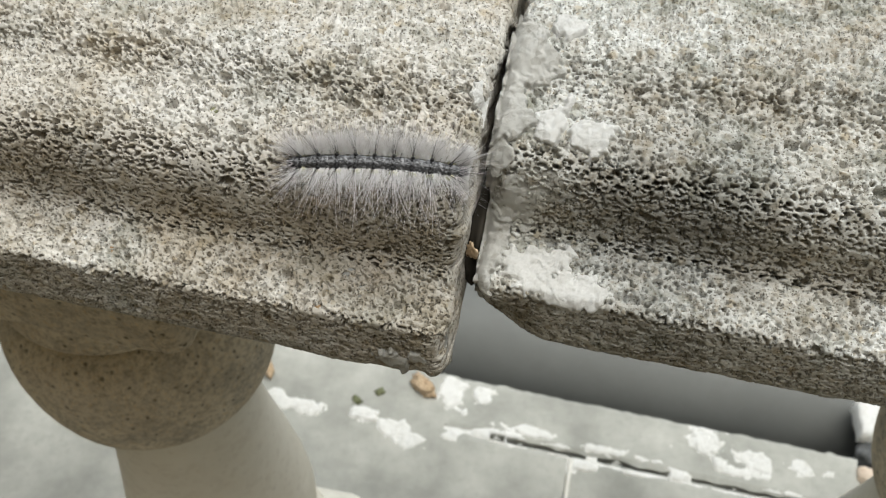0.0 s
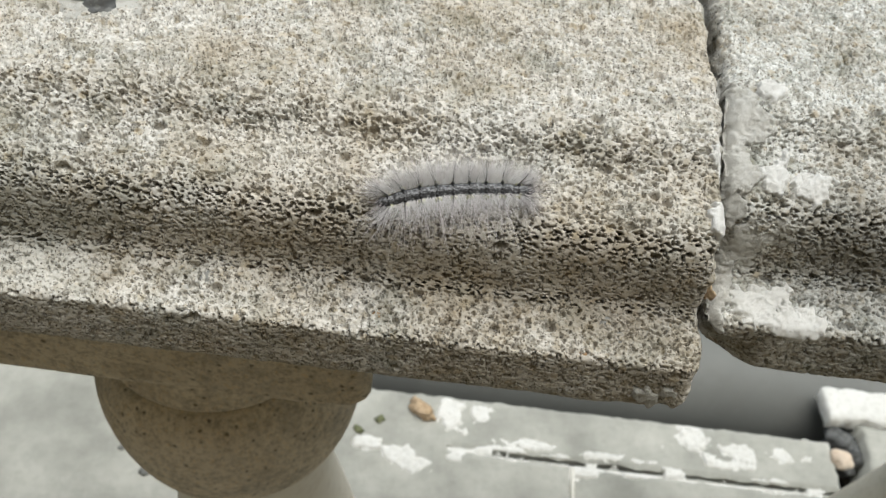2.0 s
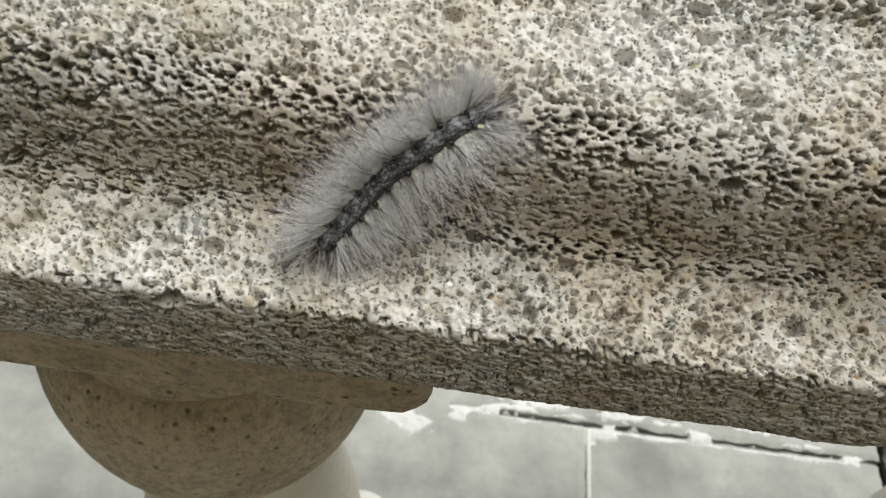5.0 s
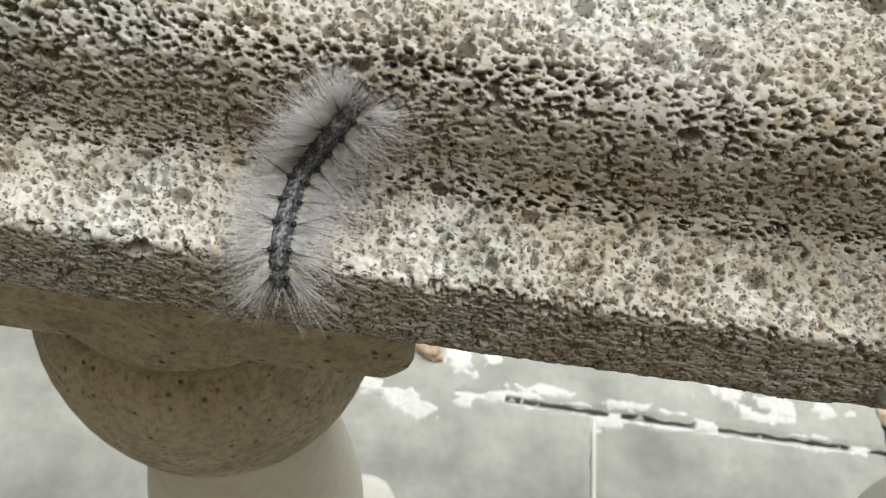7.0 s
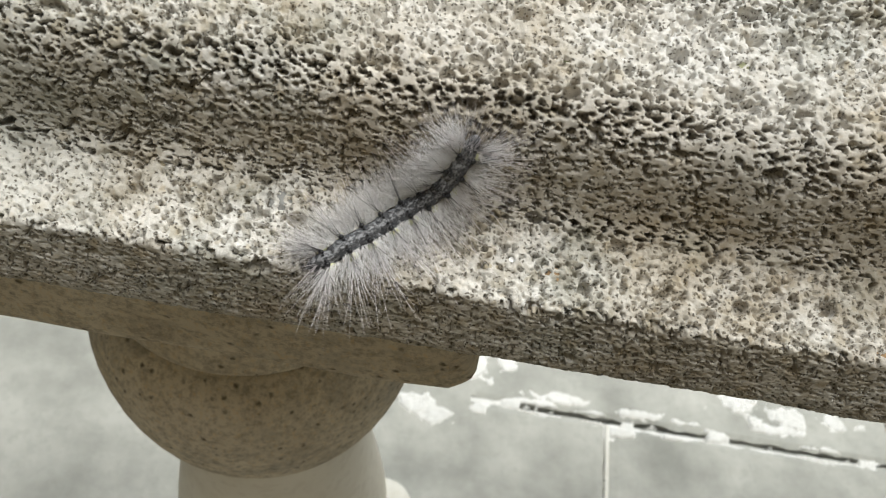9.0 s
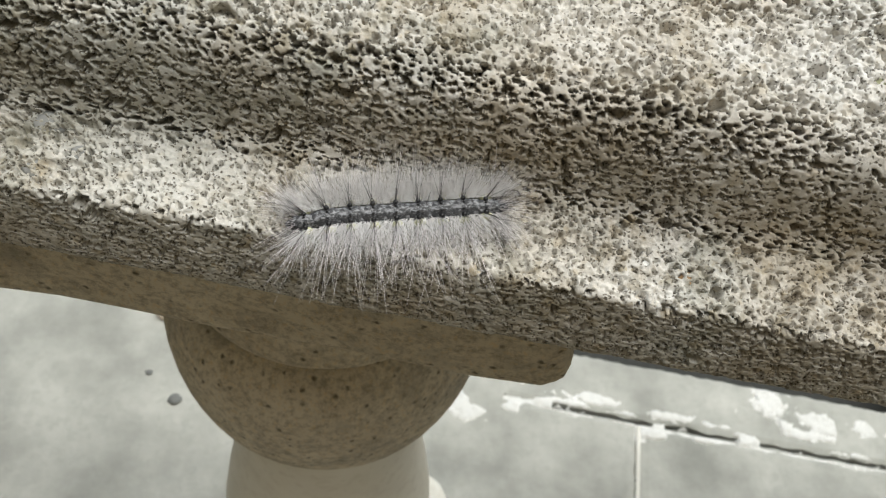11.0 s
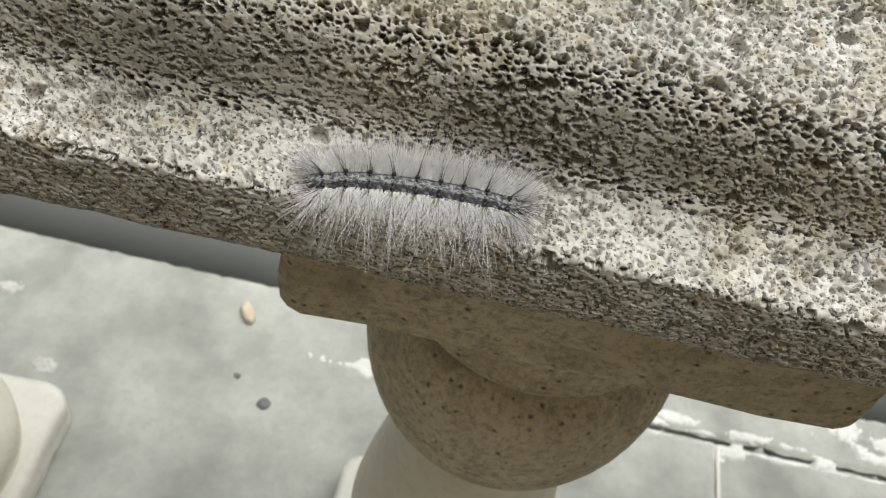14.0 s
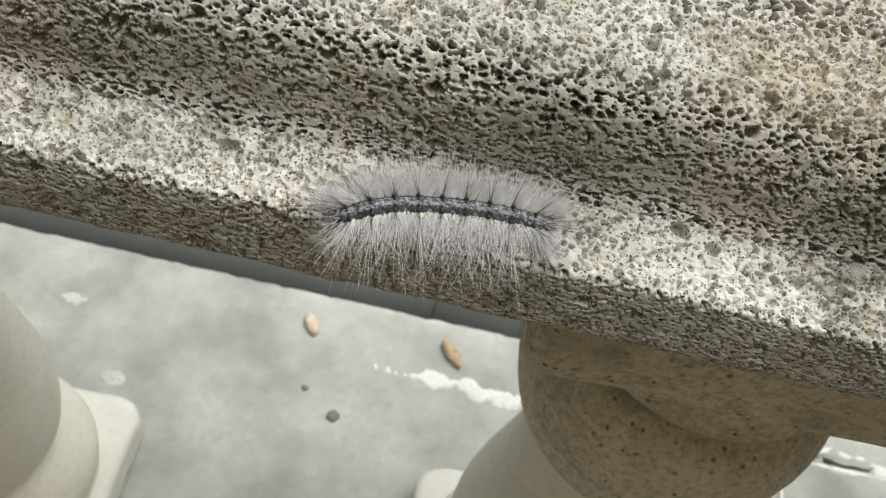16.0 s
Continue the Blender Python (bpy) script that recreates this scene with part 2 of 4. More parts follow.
def speckled_cement():
    """Brownish cast cement, finely speckled with dark and ochre sand, with cloudy grey dirt and small pits."""
    m, nt, bsdf = material("speckled_cast_cement")
    co = coords(nt)
    col = ramp(nt, noise_tex(nt, co, 26, 7, 0.65), [(0.34, (0.68, 0.60, 0.46)), (0.66, (0.84, 0.765, 0.62))])
    col = mixed(nt, ramp(nt, noise_tex(nt, co, 420, 6, 0.8), [(0.46, 0.0), (0.62, 0.62)]), col, (0.28, 0.225, 0.15))
    col = mixed(nt, ramp(nt, noise_tex(nt, coords(nt, (1.3, 1, 0.8)), 620, 4, 0.7), [(0.54, 0.0), (0.66, 0.6)]), col, (0.74, 0.58, 0.34))
    col = mixed(nt, ramp(nt, noise_tex(nt, co, 48, 8, 0.75), [(0.50, 0.0), (0.66, 0.55)]), col, (0.26, 0.245, 0.205))
    dots = node(nt, "ShaderNodeTexVoronoi", Scale=330)
    nt.links.new(mixed(nt, 0.0012, co, node_colour(nt, co, 900)), dots.inputs["Vector"])
    sep = nt.nodes.new("ShaderNodeSeparateColor")
    nt.links.new(dots.outputs["Color"], sep.inputs[0])
    pit = mixed(nt, 1.0, ramp(nt, dots.outputs["Distance"], [(0.10, 1.0), (0.30, 0.0)]), ramp(nt, sep.outputs[0], [(0.30, 1.0), (0.42, 0.0)]), "MULTIPLY")
    col = mixed(nt, ramp(nt, pit, [(0.0, 0.0), (1.0, 0.8)]), col, (0.09, 0.07, 0.045))
    nt.links.new(col, bsdf.inputs["Base Color"])
    bsdf.inputs["Roughness"].default_value = 0.92
    bsdf.inputs["Specular IOR Level"].default_value = 0.25
    bump(nt, bsdf, ramp(nt, pit, [(0.0, 1.0), (1.0, 0.0)]), 0.6, 0.0006)
    bump(nt, bsdf, noise_tex(nt, co, 500, 7, 0.8), 0.8, 0.0010)
    return m


BALUSTER = speckled_cement()
SLAB = plain_stone("pale_cement_slab", (0.268, 0.272, 0.252), (0.488, 0.490, 0.458), (0.30, 0.305, 0.28), 0.22, 0.8, 0.9, 0.0)
GROUT = plain_stone("pale_grout", (0.62, 0.61, 0.56), (0.74, 0.73, 0.69), (0.5, 0.48, 0.42), 0.2)
LIME = plain_stone("white_lime_mortar", (0.74, 0.74, 0.72), (0.86, 0.86, 0.85), (0.58, 0.57, 0.54), 0.3, 1.0, 0.9, 0.0)
# Near-black for crevice dirt and for the shade inside the joint and hollow.
DARK = plain_stone("crevice_dirt_shade", (0.03, 0.027, 0.022), (0.06, 0.052, 0.042), (0.02, 0.02, 0.02), 0.3)
GROUND = plain_stone("dark_grey_paving", (0.075, 0.078, 0.078), (0.105, 0.107, 0.105), (0.07, 0.07, 0.07), 0.3, 0.1, 0.9, 0.0)
WALL = plain_stone("fill_plaster", (0.40, 0.32, 0.20), (0.48, 0.39, 0.26), (0.34, 0.27, 0.17), 0.2, 0.1)
PIPE = plain_stone("dusty_grey_plastic", (0.135, 0.14, 0.136), (0.172, 0.177, 0.171), (0.13, 0.13, 0.125), 0.2, 0.4, 0.6, 0.0)
DARK_GREY = plain_stone("grey_dirt", (0.16, 0.165, 0.16), (0.22, 0.225, 0.22), (0.1, 0.1, 0.1), 0.4, 1.0)
STONE_DARK = plain_stone("dark_grey_stone", (0.05, 0.053, 0.055), (0.17, 0.175, 0.18), (0.26, 0.27, 0.27), 0.6, 2.5)
MORTAR = plain_stone("grey_cement", (0.48, 0.475, 0.45), (0.70, 0.695, 0.67), (0.33, 0.31, 0.27), 0.4, 2.0, 0.9, 0.0)
for rough_stone in (MORTAR, LIME):
    tree = rough_stone.node_tree
    bump(tree, tree.nodes["Principled BSDF"], noise_tex(tree, coords(tree), 900, 7, 0.8), 0.8, 0.0011)
MOSS = plain_stone("dark_moss", (0.12, 0.135, 0.075), (0.20, 0.21, 0.12), (0.02, 0.025, 0.012), 0.5, 2.0)
HUSK_PALE = plain_stone("pale_husk", (0.60, 0.48, 0.38), (0.78, 0.69, 0.59), (0.42, 0.28, 0.19), 0.3, 2.0)
GRAIN_TAN = plain_stone("tan_pebble", (0.42, 0.37, 0.28), (0.52, 0.47, 0.38), (0.33, 0.27, 0.19), 0.3, 3.0, 0.7)
GRAIN_BROWN = plain_stone("brown_pebble", (0.24, 0.15, 0.08), (0.34, 0.24, 0.14), (0.14, 0.08, 0.04), 0.4, 3.0, 0.6)
GRAIN_WHITE = plain_stone("white_quartz_pebble", (0.72, 0.73, 0.72), (0.85, 0.85, 0.84), (0.6, 0.6, 0.58), 0.2, 3.0, 0.35)
GRAIN_OLIVE = plain_stone("olive_pebble", (0.24, 0.25, 0.15), (0.34, 0.34, 0.22), (0.16, 0.17, 0.1), 0.4, 3.0, 0.7)
GRAIN_GREY = plain_stone("grey_pebble", (0.24, 0.245, 0.24), (0.34, 0.34, 0.33), (0.17, 0.17, 0.16), 0.4, 3.0, 0.7)
HUSK = plain_stone("dry_husk", (0.44, 0.32, 0.20), (0.62, 0.49, 0.36), (0.2, 0.11, 0.05), 0.5, 2.0)

# ---------------------------------------------------------------- ground and unseen light-shaping wall
GROUND_Z = 0.178
bm = bmesh.new()
bmesh.ops.create_grid(bm, x_segments=24, y_segments=24, size=400)
bmesh.ops.translate(bm, verts=bm.verts, vec=(0, 0, GROUND_Z))
thing("ground", bm_mesh("ground", bm), GROUND, "dark grey paved ground below the balustrade", "ground", "structure")

# Unseen wall added to cut front sky and bounce warm light.
bm = bmesh.new()
bmesh.ops.create_cube(bm, size=1)
bmesh.ops.scale(bm, verts=bm.verts, vec=(8, 0.2, 3.2))
bmesh.ops.translate(bm, verts=bm.verts, vec=(0, -1.1, 1.6))
thing("fill_wall", bm_mesh("fill_wall", bm, False), WALL, "added unseen wall behind the viewer that dims and warms the front", "wall", "structure")



def drain_pipe(y, z, r):
    """A straight grey plastic pipe along the far side of the ledge, with a socket where two lengths meet."""
    ob = new("drain_pipe")
    for name, x0, x1, radius in (("pipe", -2.2, 2.2, r), ("socket", PIPE_JOINT, PIPE_JOINT + 0.07, r + 0.0022)):
        bm = bmesh.new()
        rim = 0.0012
        rings = []
        for x, q in ((x0, radius - 0.003), (x0, radius - rim), (x0 + rim, radius), (x1 - rim, radius), (x1, radius - rim), (x1, radius - 0.003)):
            rings.append([bm.verts.new((x, q * math.cos(k * math.pi / 32), q * math.sin(k * math.pi / 32))) for k in range(64)])
        for a, b in zip(rings, rings[1:]):
            for k in range(64):
                bm.faces.new((a[k], a[(k + 1) % 64], b[(k + 1) % 64], b[k]))
        bmesh.ops.recalc_face_normals(bm, faces=bm.faces)
        part(name, bm, PIPE, ob)
    ob.location = (0, y, z)
    return tagged(ob, "grey plastic drain pipe lying on the ground behind the ledge", "pipe")


PIPE_JOINT = -0.19
drain_pipe(0.334, GROUND_Z + 0.0565, 0.055)

# ---------------------------------------------------------------- handrail
PROFILE = [(0.069, 0.7818), (0.045, 0.7814), (0.034, 0.7808), (0.028, 0.7802), (0.0258, 0.7796), (0.0234, 0.7782), (0.0208, 0.7764), (0.0180, 0.7750), (0.013, 0.7737), (0.009, 0.7726), (0.0055, 0.7706), (0.003, 0.7675),
           (0.0018, 0.7630), (0.0014, 0.7585), (0.0008, 0.7548), (-0.0008, 0.7527), (-0.0038, 0.7514), (-0.008, 0.7500), (-0.0113, 0.7492), (-0.012, 0.7477), (-0.0121, 0.7405), (-0.0116, 0.7345), (-0.009, 0.7322), (0, 0.7316), (0.069, 0.7314)]


def profile_curve(step_front, step_back):
    """The closed outline of the handrail, resampled: fine on the front, coarse on the back."""
    pts = np.array(PROFILE)
    back = pts[1:-1][::-1] * (-1, 1) + (0.138, 0)
    fine = []
    for k in range(len(pts) - 1):
        p0, p1, p2, p3 = pts[max(k - 1, 0)], pts[k], pts[k + 1], pts[min(k + 2, len(pts) - 1)]
        n = max(2, int(np.linalg.norm(p2 - p1) / 0.0001))
        t = np.linspace(0, 1, n, endpoint=False)[:, None]
        fine.append(0.5 * (2 * p1 + (p2 - p0) * t + (2 * p0 - 5 * p1 + 4 * p2 - p3) * t ** 2 + (3 * p1 - p0 - 3 * p2 + p3) * t ** 3))
    fine = np.concatenate(fine + [pts[-1:]])
    arc = np.r_[0, np.cumsum(np.linalg.norm(np.diff(fine, axis=0), axis=1))]
    want = [0.0]
    while want[-1] < arc[-1]:
        y = np.interp(want[-1], arc, fine[:, 0])
        z = np.interp(want[-1], arc, fine[:, 1])
        low = y > 0.004 and z < 0.74
        want.append(want[-1] + (step_back if low else step_front * (1.0 if y < 0.031 else 1.6)))
    want = np.array(want[:-1])
    front = np.c_[np.interp(want, arc, fine[:, 0]), np.interp(want, arc, fine[:, 1])]
    far = np.arange(0.0006, arc[np.argmax(fine[:, 0] < 0.018)], 0.0006)
    far = np.c_[0.138 - np.interp(far, arc, fine[:, 0]), np.interp(far, arc, fine[:, 1])][::-1]
    back = back[(back[:, 0] > far[0, 0] + 0.001) | (back[:, 1] < 0.74)]
    return np.r_[front, back, far]


def wells(x, u, size, seed, share, least, most, wall):
    """Steep-walled hollows in some of the cells: 0 outside, up to 1 on the floor of the deepest."""
    f1, f2, ra, rb = cells(x, u, size, seed)
    r = least + (most - least) * rb
    return np.where(ra < share, np.clip((r - f1) / (wall * r), 0, 1), 0) * (0.55 + 0.45 * rb)


def pockets(x, u, size, seed, full, wall):
    """Shallow flat-floored pockets between thin standing walls, where grains broke out; full: the share of cells left whole."""
    f1, f2, ra, rb = cells(x, u, size, seed)
    return np.clip((f2 - f1) / wall, 0, 1) * np.clip((ra - full) / (1 - full), 0, 1)


def pitted(x, u, z, steep):
    """How far the stone's surface lies off its ideal face: pale paste with curled flakes and round holes where it lies flat, a foam of close lens-shaped pores where it stands."""
    wx = x + 0.00019 * flat_noise(x, u, 0.0011, 51) + 0.00010 * flat_noise(x, u, 0.0005, 52)
    wu = u + 0.00019 * flat_noise(x, u, 0.0011, 53) + 0.00010 * flat_noise(x, u, 0.0005, 54)
    zone = smooth(-0.4, 0.5, flat_noise(x, u, 0.019, 17))
    patch = smooth(-0.3, 0.4, flat_noise(x, u, 0.007, 18))
    stand = smooth(0.42, 0.68, steep + 0.10 * flat_noise(x, u, 0.005, 19))
    off = np.zeros(len(x))
    m = stand < 0.98
    a, b, zn, pt = wx[m], wu[m], zone[m], patch[m]
    level = smooth(0.7785, 0.7812, z[m])
    big = wells(a, b, (0.0044, 0.0036), 2, 0.07 + 0.15 * zn, 0.18, 0.36, 0.22)
    mid = wells(a, b, (0.00140, 0.00115), 3, 0.22 + 0.24 * zn + 0.16 * level, 0.20, 0.42, 0.22)
    small = wells(a, b, (0.00092, 0.00078), 5, 0.34 + 0.22 * pt, 0.22, 0.46, 0.28)
    pocket = pockets(a, b, (0.0024, 0.0020), 7, 0.35, 0.17)
    lace = pockets(a, b, (0.0012, 0.0010), 8, 0.30, 0.26)
    curl = smooth(0.72, 1.0, 1 - 2.0 * np.abs(flat_noise(a, b, 0.0013, 9)))
    deep = np.maximum(np.maximum(0.0028 * big, 0.0023 * mid), 0.0016 * small)
    flat = -np.maximum(deep, 0.0010 * pocket * pt + 0.0004 * lace) + 0.00022 * curl
    off[m] += flat * (1 - stand[m])
    m = stand > 0.02
    a, b, zn, pt = wx[m], wu[m], zone[m], patch[m]
    big = wells(a, b, (0.0042, 0.0026), 12, 0.06 + 0.12 * zn, 0.16, 0.36, 0.20)
    mid = wells(a, b, (0.0017, 0.00100), 13, 0.46 + 0.2 * pt, 0.22, 0.42, 0.22)
    small = wells(a, b, (0.0010, 0.00060), 14, 0.42 + 0.2 * zn, 0.24, 0.44, 0.28)
    curl = smooth(0.72, 1.0, 1 - 2.0 * np.abs(flat_noise(a * 0.6, b, 0.0011, 16)))
    deep = np.maximum(np.maximum(0.0032 * big, 0.0029 * mid), 0.0018 * small)
    off[m] += (-deep + 0.00010 * curl) * stand[m]
    off += 0.00025 * flat_noise(x, u, 0.011, 21) + 0.00020 * flat_noise(x, u, 0.0042, 23) + 0.00007 * flat_noise(x, u, 0.0009, 25)
    return off + 0.0007


CRATER = (-0.1262, 0.0540, 0.0098, 0.0075)


def rail_piece(name, xs, shift, ends, seed, step=0.00020, turn=0.0):
    """One length of handrail swept along x; ends: whether its low and high end are rounded and closed near the view."""
    prof = profile_curve(step, 0.004)
    tan = np.roll(prof, -1, 0) - np.roll(prof, 1, 0)
    nor = np.c_[-tan[:, 1], tan[:, 0]]
    nor /= np.linalg.norm(nor, axis=1)[:, None] + 1e-12
    centre = np.array((0.069, 0.757))
    flip = np.sign(((prof - centre) * nor).sum(1).mean())
    nor *= flip
    rows, cols = len(xs), len(prof)
    x = np.repeat(xs, cols)
    y, z = np.tile(prof[:, 0], rows), np.tile(prof[:, 1], rows)
    ny, nz = np.tile(nor[:, 0], rows), np.tile(nor[:, 1], rows)
    p = np.c_[x, y, z] + (seed * 0.37, 0, 0)
    arc = np.r_[0, np.cumsum(np.linalg.norm(np.diff(prof, axis=0), axis=1))]
    u = np.tile(arc, rows)
    off = np.zeros(len(p))
    seen = (np.tile(prof[:, 0], rows) < 0.119) & (x > -0.30) & (x < 0.135) & ~((y > 0.004) & (z < 0.74))
    off[seen] = pitted(p[seen][:, 0], u[seen], z[seen], np.clip(-ny[seen], 0, 1))
    if seed == 0:
        d = np.hypot((x - CRATER[0]) / CRATER[2], (y - CRATER[1]) / CRATER[3]) + 0.12 * value_noise(p, 0.004, 71)
        off -= np.where((z > 0.775), 0.0045 * (1 - smooth(0.85, 1.1, d)), 0)
    end = np.zeros(len(p))
    for on, at in zip(ends, (xs[0], xs[-1])):
        if on:
            d = np.abs(x - at)
            wob = 0.0011 * value_noise(p, 0.006, 31) + 0.0006 * value_noise(p, 0.002, 33)
            lose = 0.0034 * (1 - np.sqrt(np.clip(1 - (1 - np.clip(d / 0.0034, 0, 1)) ** 2, 0, 1)))
            off -= lose
            chip = smooth(0.25, 0.8, value_noise(p, 0.008, 37)) * (1 - smooth(0.0, 0.009, d))
            off -= 0.0028 * chip
            end += np.where(d < 0.012, wob * (1 - d / 0.012), 0)
    pts = np.c_[x + end, y + ny * off, z + nz * off]
    if seed == 5:
        worn = (1 - smooth(0.0, 0.017, x - xs[0])) * smooth(0.7475, 0.7345, z) * (y < 0.03)
        pts[:, 1:] += np.c_[0.0030 * worn, 0.0065 * worn]
    pts = pts.reshape(rows, cols, 3)
    for low, on in zip((True, False), ends):
        edge = pts[0] if low else pts[-1]
        rings = []
        mid = np.array((edge[:, 0].mean(), 0.069, 0.757))
        for k in ((0.95, 0.88, 0.75, 0.5, 0.02) if on else (0.02,)):
            ring = mid + (edge - mid) * k
            ring[:, 0] = edge[:, 0].mean() + (0.0012 * value_noise(ring, 0.004, 41) if on else 0)
            rings.append(ring)
        stack = np.array(rings)
        pts = np.concatenate([stack[::-1], pts]) if low else np.concatenate([pts, stack])
    m = pose(*shift, 0, 0, turn)
    me = grid_mesh(name, pts.reshape(-1, 3), pts.shape[0], cols, True)
    ob = new(name, me)
    ob.matrix_world = m
    return ob


xs_left = np.r_[np.linspace(-1.15, -0.30, 30)[:-1], np.arange(-0.30, 0.0226, 0.00020)]
rail = rail_piece("handrail", xs_left, (0, 0, 0), (False, True), 0)
rail.data.materials.append(STONE)
tagged(rail, "pitted beige cast-stone handrail with a moulded edge on balusters", "handrail", "handrail lengths")
xs_right = np.r_[np.arange(0.0254, 0.135, 0.00024), np.linspace(0.135, 1.2, 24)]
rail_r = rail_piece("handrail", xs_right, (0, 0.0145, -0.0004), (True, False), 5, 0.00024)
rail_r.data.materials.append(STONE_GREY)
tagged(rail_r, "grey weathered cast-stone handrail length with white mortar at its end", "handrail", "handrail lengths")


# ---------------------------------------------------------------- balusters
def lathe(profile, segs=56):
    bm = bmesh.new()
    rings = []
    for r, z in profile:
        rings.append([bm.verts.new((r * math.cos(2 * math.pi * k / segs), r * math.sin(2 * math.pi * k / segs), z)) for k in range(segs)])
    for a, b in zip(rings, rings[1:]):
        for k in range(segs):
            bm.faces.new((a[k], a[(k + 1) % segs], b[(k + 1) % segs], b[k]))
    bm.faces.new(rings[0][::-1])
    bm.faces.new(rings[-1])
    bmesh.ops.recalc_face_normals(bm, faces=bm.faces)
    return bm


def worn_block(w, d, z0, z1, radius, seed, corner=0.0):
    """A rounded block with slightly uneven, worn edges, standing on the axis."""
    bm = bmesh.new()
    bmesh.ops.create_cube(bm, size=1)
    bmesh.ops.scale(bm, verts=bm.verts, vec=(w, d, z1 - z0))
    bmesh.ops.translate(bm, verts=bm.verts, vec=(0, 0, (z0 + z1) / 2))
    if corner:
        upright = [e for e in bm.edges if abs(e.verts[0].co.z - e.verts[1].co.z) > 0.001]
        bmesh.ops.bevel(bm, geom=upright, offset=corner, segments=6, profile=0.5, affect="EDGES")
        rims = [e for e in bm.edges if abs(e.verts[0].co.z - e.verts[1].co.z) < 0.0001 and abs(e.verts[0].co.z - z1) < 0.0001]
        bmesh.ops.bevel(bm, geom=rims, offset=radius, segments=3, profile=0.5, affect="EDGES")
    else:
        bmesh.ops.bevel(bm, geom=bm.edges[:], offset=radius, segments=3, profile=0.5, affect="EDGES")
    bmesh.ops.subdivide_edges(bm, edges=[e for e in bm.edges if e.calc_length() > 0.012], cuts=7, use_grid_fill=True)
    for v in bm.verts:
        v.co += 0.0013 * noise.noise_vector(v.co * 80 + Vector((seed, 0, 0))) + 0.0007 * noise.noise_vector(v.co * 240 + Vector((seed, 3, 0)))
    return bm


def curve_profile(points, n=8):
    pts = [Vector(p) for p in points]
    out = []
    for k in range(len(pts) - 1):
        a, b, c, d = pts[max(k - 1, 0)], pts[k], pts[k + 1], pts[min(k + 2, len(pts) - 1)]
        for i in range(n):
            t = i / n
            out.append(0.5 * (2 * b + (c - a) * t + (2 * a - 5 * b + 4 * c - d) * t * t + (3 * b - a - 3 * c + d) * t ** 3))
    return [tuple(p) for p in out + [pts[-1]]]


def baluster():
    ob = new("baluster")
    part("capital", worn_block(0.129, 0.126, 0.6835, 0.7318, 0.005, 1), BALUSTER, ob)
    part("collar", lathe(curve_profile([(0.0540, 0.6845), (0.0490, 0.6770), (0.0450, 0.6650), (0.0435, 0.6530), (0.0440, 0.6460), (0.0445, 0.6405), (0.0425, 0.6365), (0.0385, 0.6345), (0.0370, 0.6310)], 6)), BALUSTER, ob)
    part("bulb", lathe(curve_profile([(0.0360, 0.6325), (0.0410, 0.6318), (0.0465, 0.6285), (0.0502, 0.6215), (0.0519, 0.613), (0.0522, 0.604), (0.0510, 0.591), (0.0475, 0.577), (0.0420, 0.567), (0.0360, 0.562)], 8)), BALUSTER, ob)
    part("shaft", lathe(curve_profile([(0.0352, 0.5635), (0.0345, 0.545), (0.0362, 0.520), (0.0405, 0.492), (0.0455, 0.462), (0.0488, 0.436), (0.0488, 0.414), (0.0450, 0.392), (0.0390, 0.378)], 8)), BALUSTER_CREAM, ob)
    part("ring", lathe(curve_profile([(0.0380, 0.379), (0.0440, 0.374), (0.0520, 0.362), (0.0560, 0.350), (0.0560, 0.340), (0.0540, 0.330), (0.0540, 0.324)], 6)), BALUSTER_CREAM, ob)
    bm = worn_block(0.127, 0.124, 0.2995, 0.325, 0.006, 4, 0.017)
    part("foot", bm, FOOT_CREAM, ob)
    return tagged(ob, "turned cream cast-cement baluster with a square capital under the handrail", "baluster", "balusters under the handrail")


first = baluster()
first.location = (-0.1175, 0.069, 0)
for bx in (-0.423, 0.2200, -0.729, 0.4945):
    copy_thing(first, pose(bx, 0.069 if bx < 0 else 0.0835, 0))


# ---------------------------------------------------------------- base ledge
def ragged_slab(x0, x1, y0, y1, z0, z1, seed, wob=0.0012, step=0.006, tight=""):
    """A slab with uneven, worn edges, as a closed box with a fine rim."""
    nx, ny = max(8, int((x1 - x0) / step)), max(6, int((y1 - y0) / step))
    bm = bmesh.new()
    bmesh.ops.create_grid(bm, x_segments=nx, y_segments=ny, size=1)
    rim = 0.0025
    for v in bm.verts:
        fx, fy = (v.co.x + 1) / 2, (v.co.y + 1) / 2
        x, y = x0 + (x1 - x0) * fx, y0 + (y1 - y0) * fy
        at_edge = min(fx * (x1 - x0), (1 - fx) * (x1 - x0), fy * (y1 - y0), (1 - fy) * (y1 - y0))
        k = Vector((x * 110, y * 110, seed))
        n = noise.noise_vector(k) + 0.6 * noise.noise_vector(k * 3.1)
        edge = 1.0 if at_edge < 1e-6 else 0.0
        if (tight == "high" and fx > 0.9999) or (tight == "low" and fx < 0.0001):
            edge = 0.0
        z = z1 + 0.0004 * n.z - (rim * 0.6 if edge else 0)
        v.co = (x + wob * n.x * edge, y + wob * n.y * edge, z)
    border = [e for e in bm.edges if e.is_boundary]
    low = bmesh.ops.extrude_edge_only(bm, edges=border)
    for v in (g for g in low["geom"] if isinstance(g, bmesh.types.BMVert)):
        v.co.z = z0
    bmesh.ops.recalc_face_normals(bm, faces=bm.faces)
    return bm


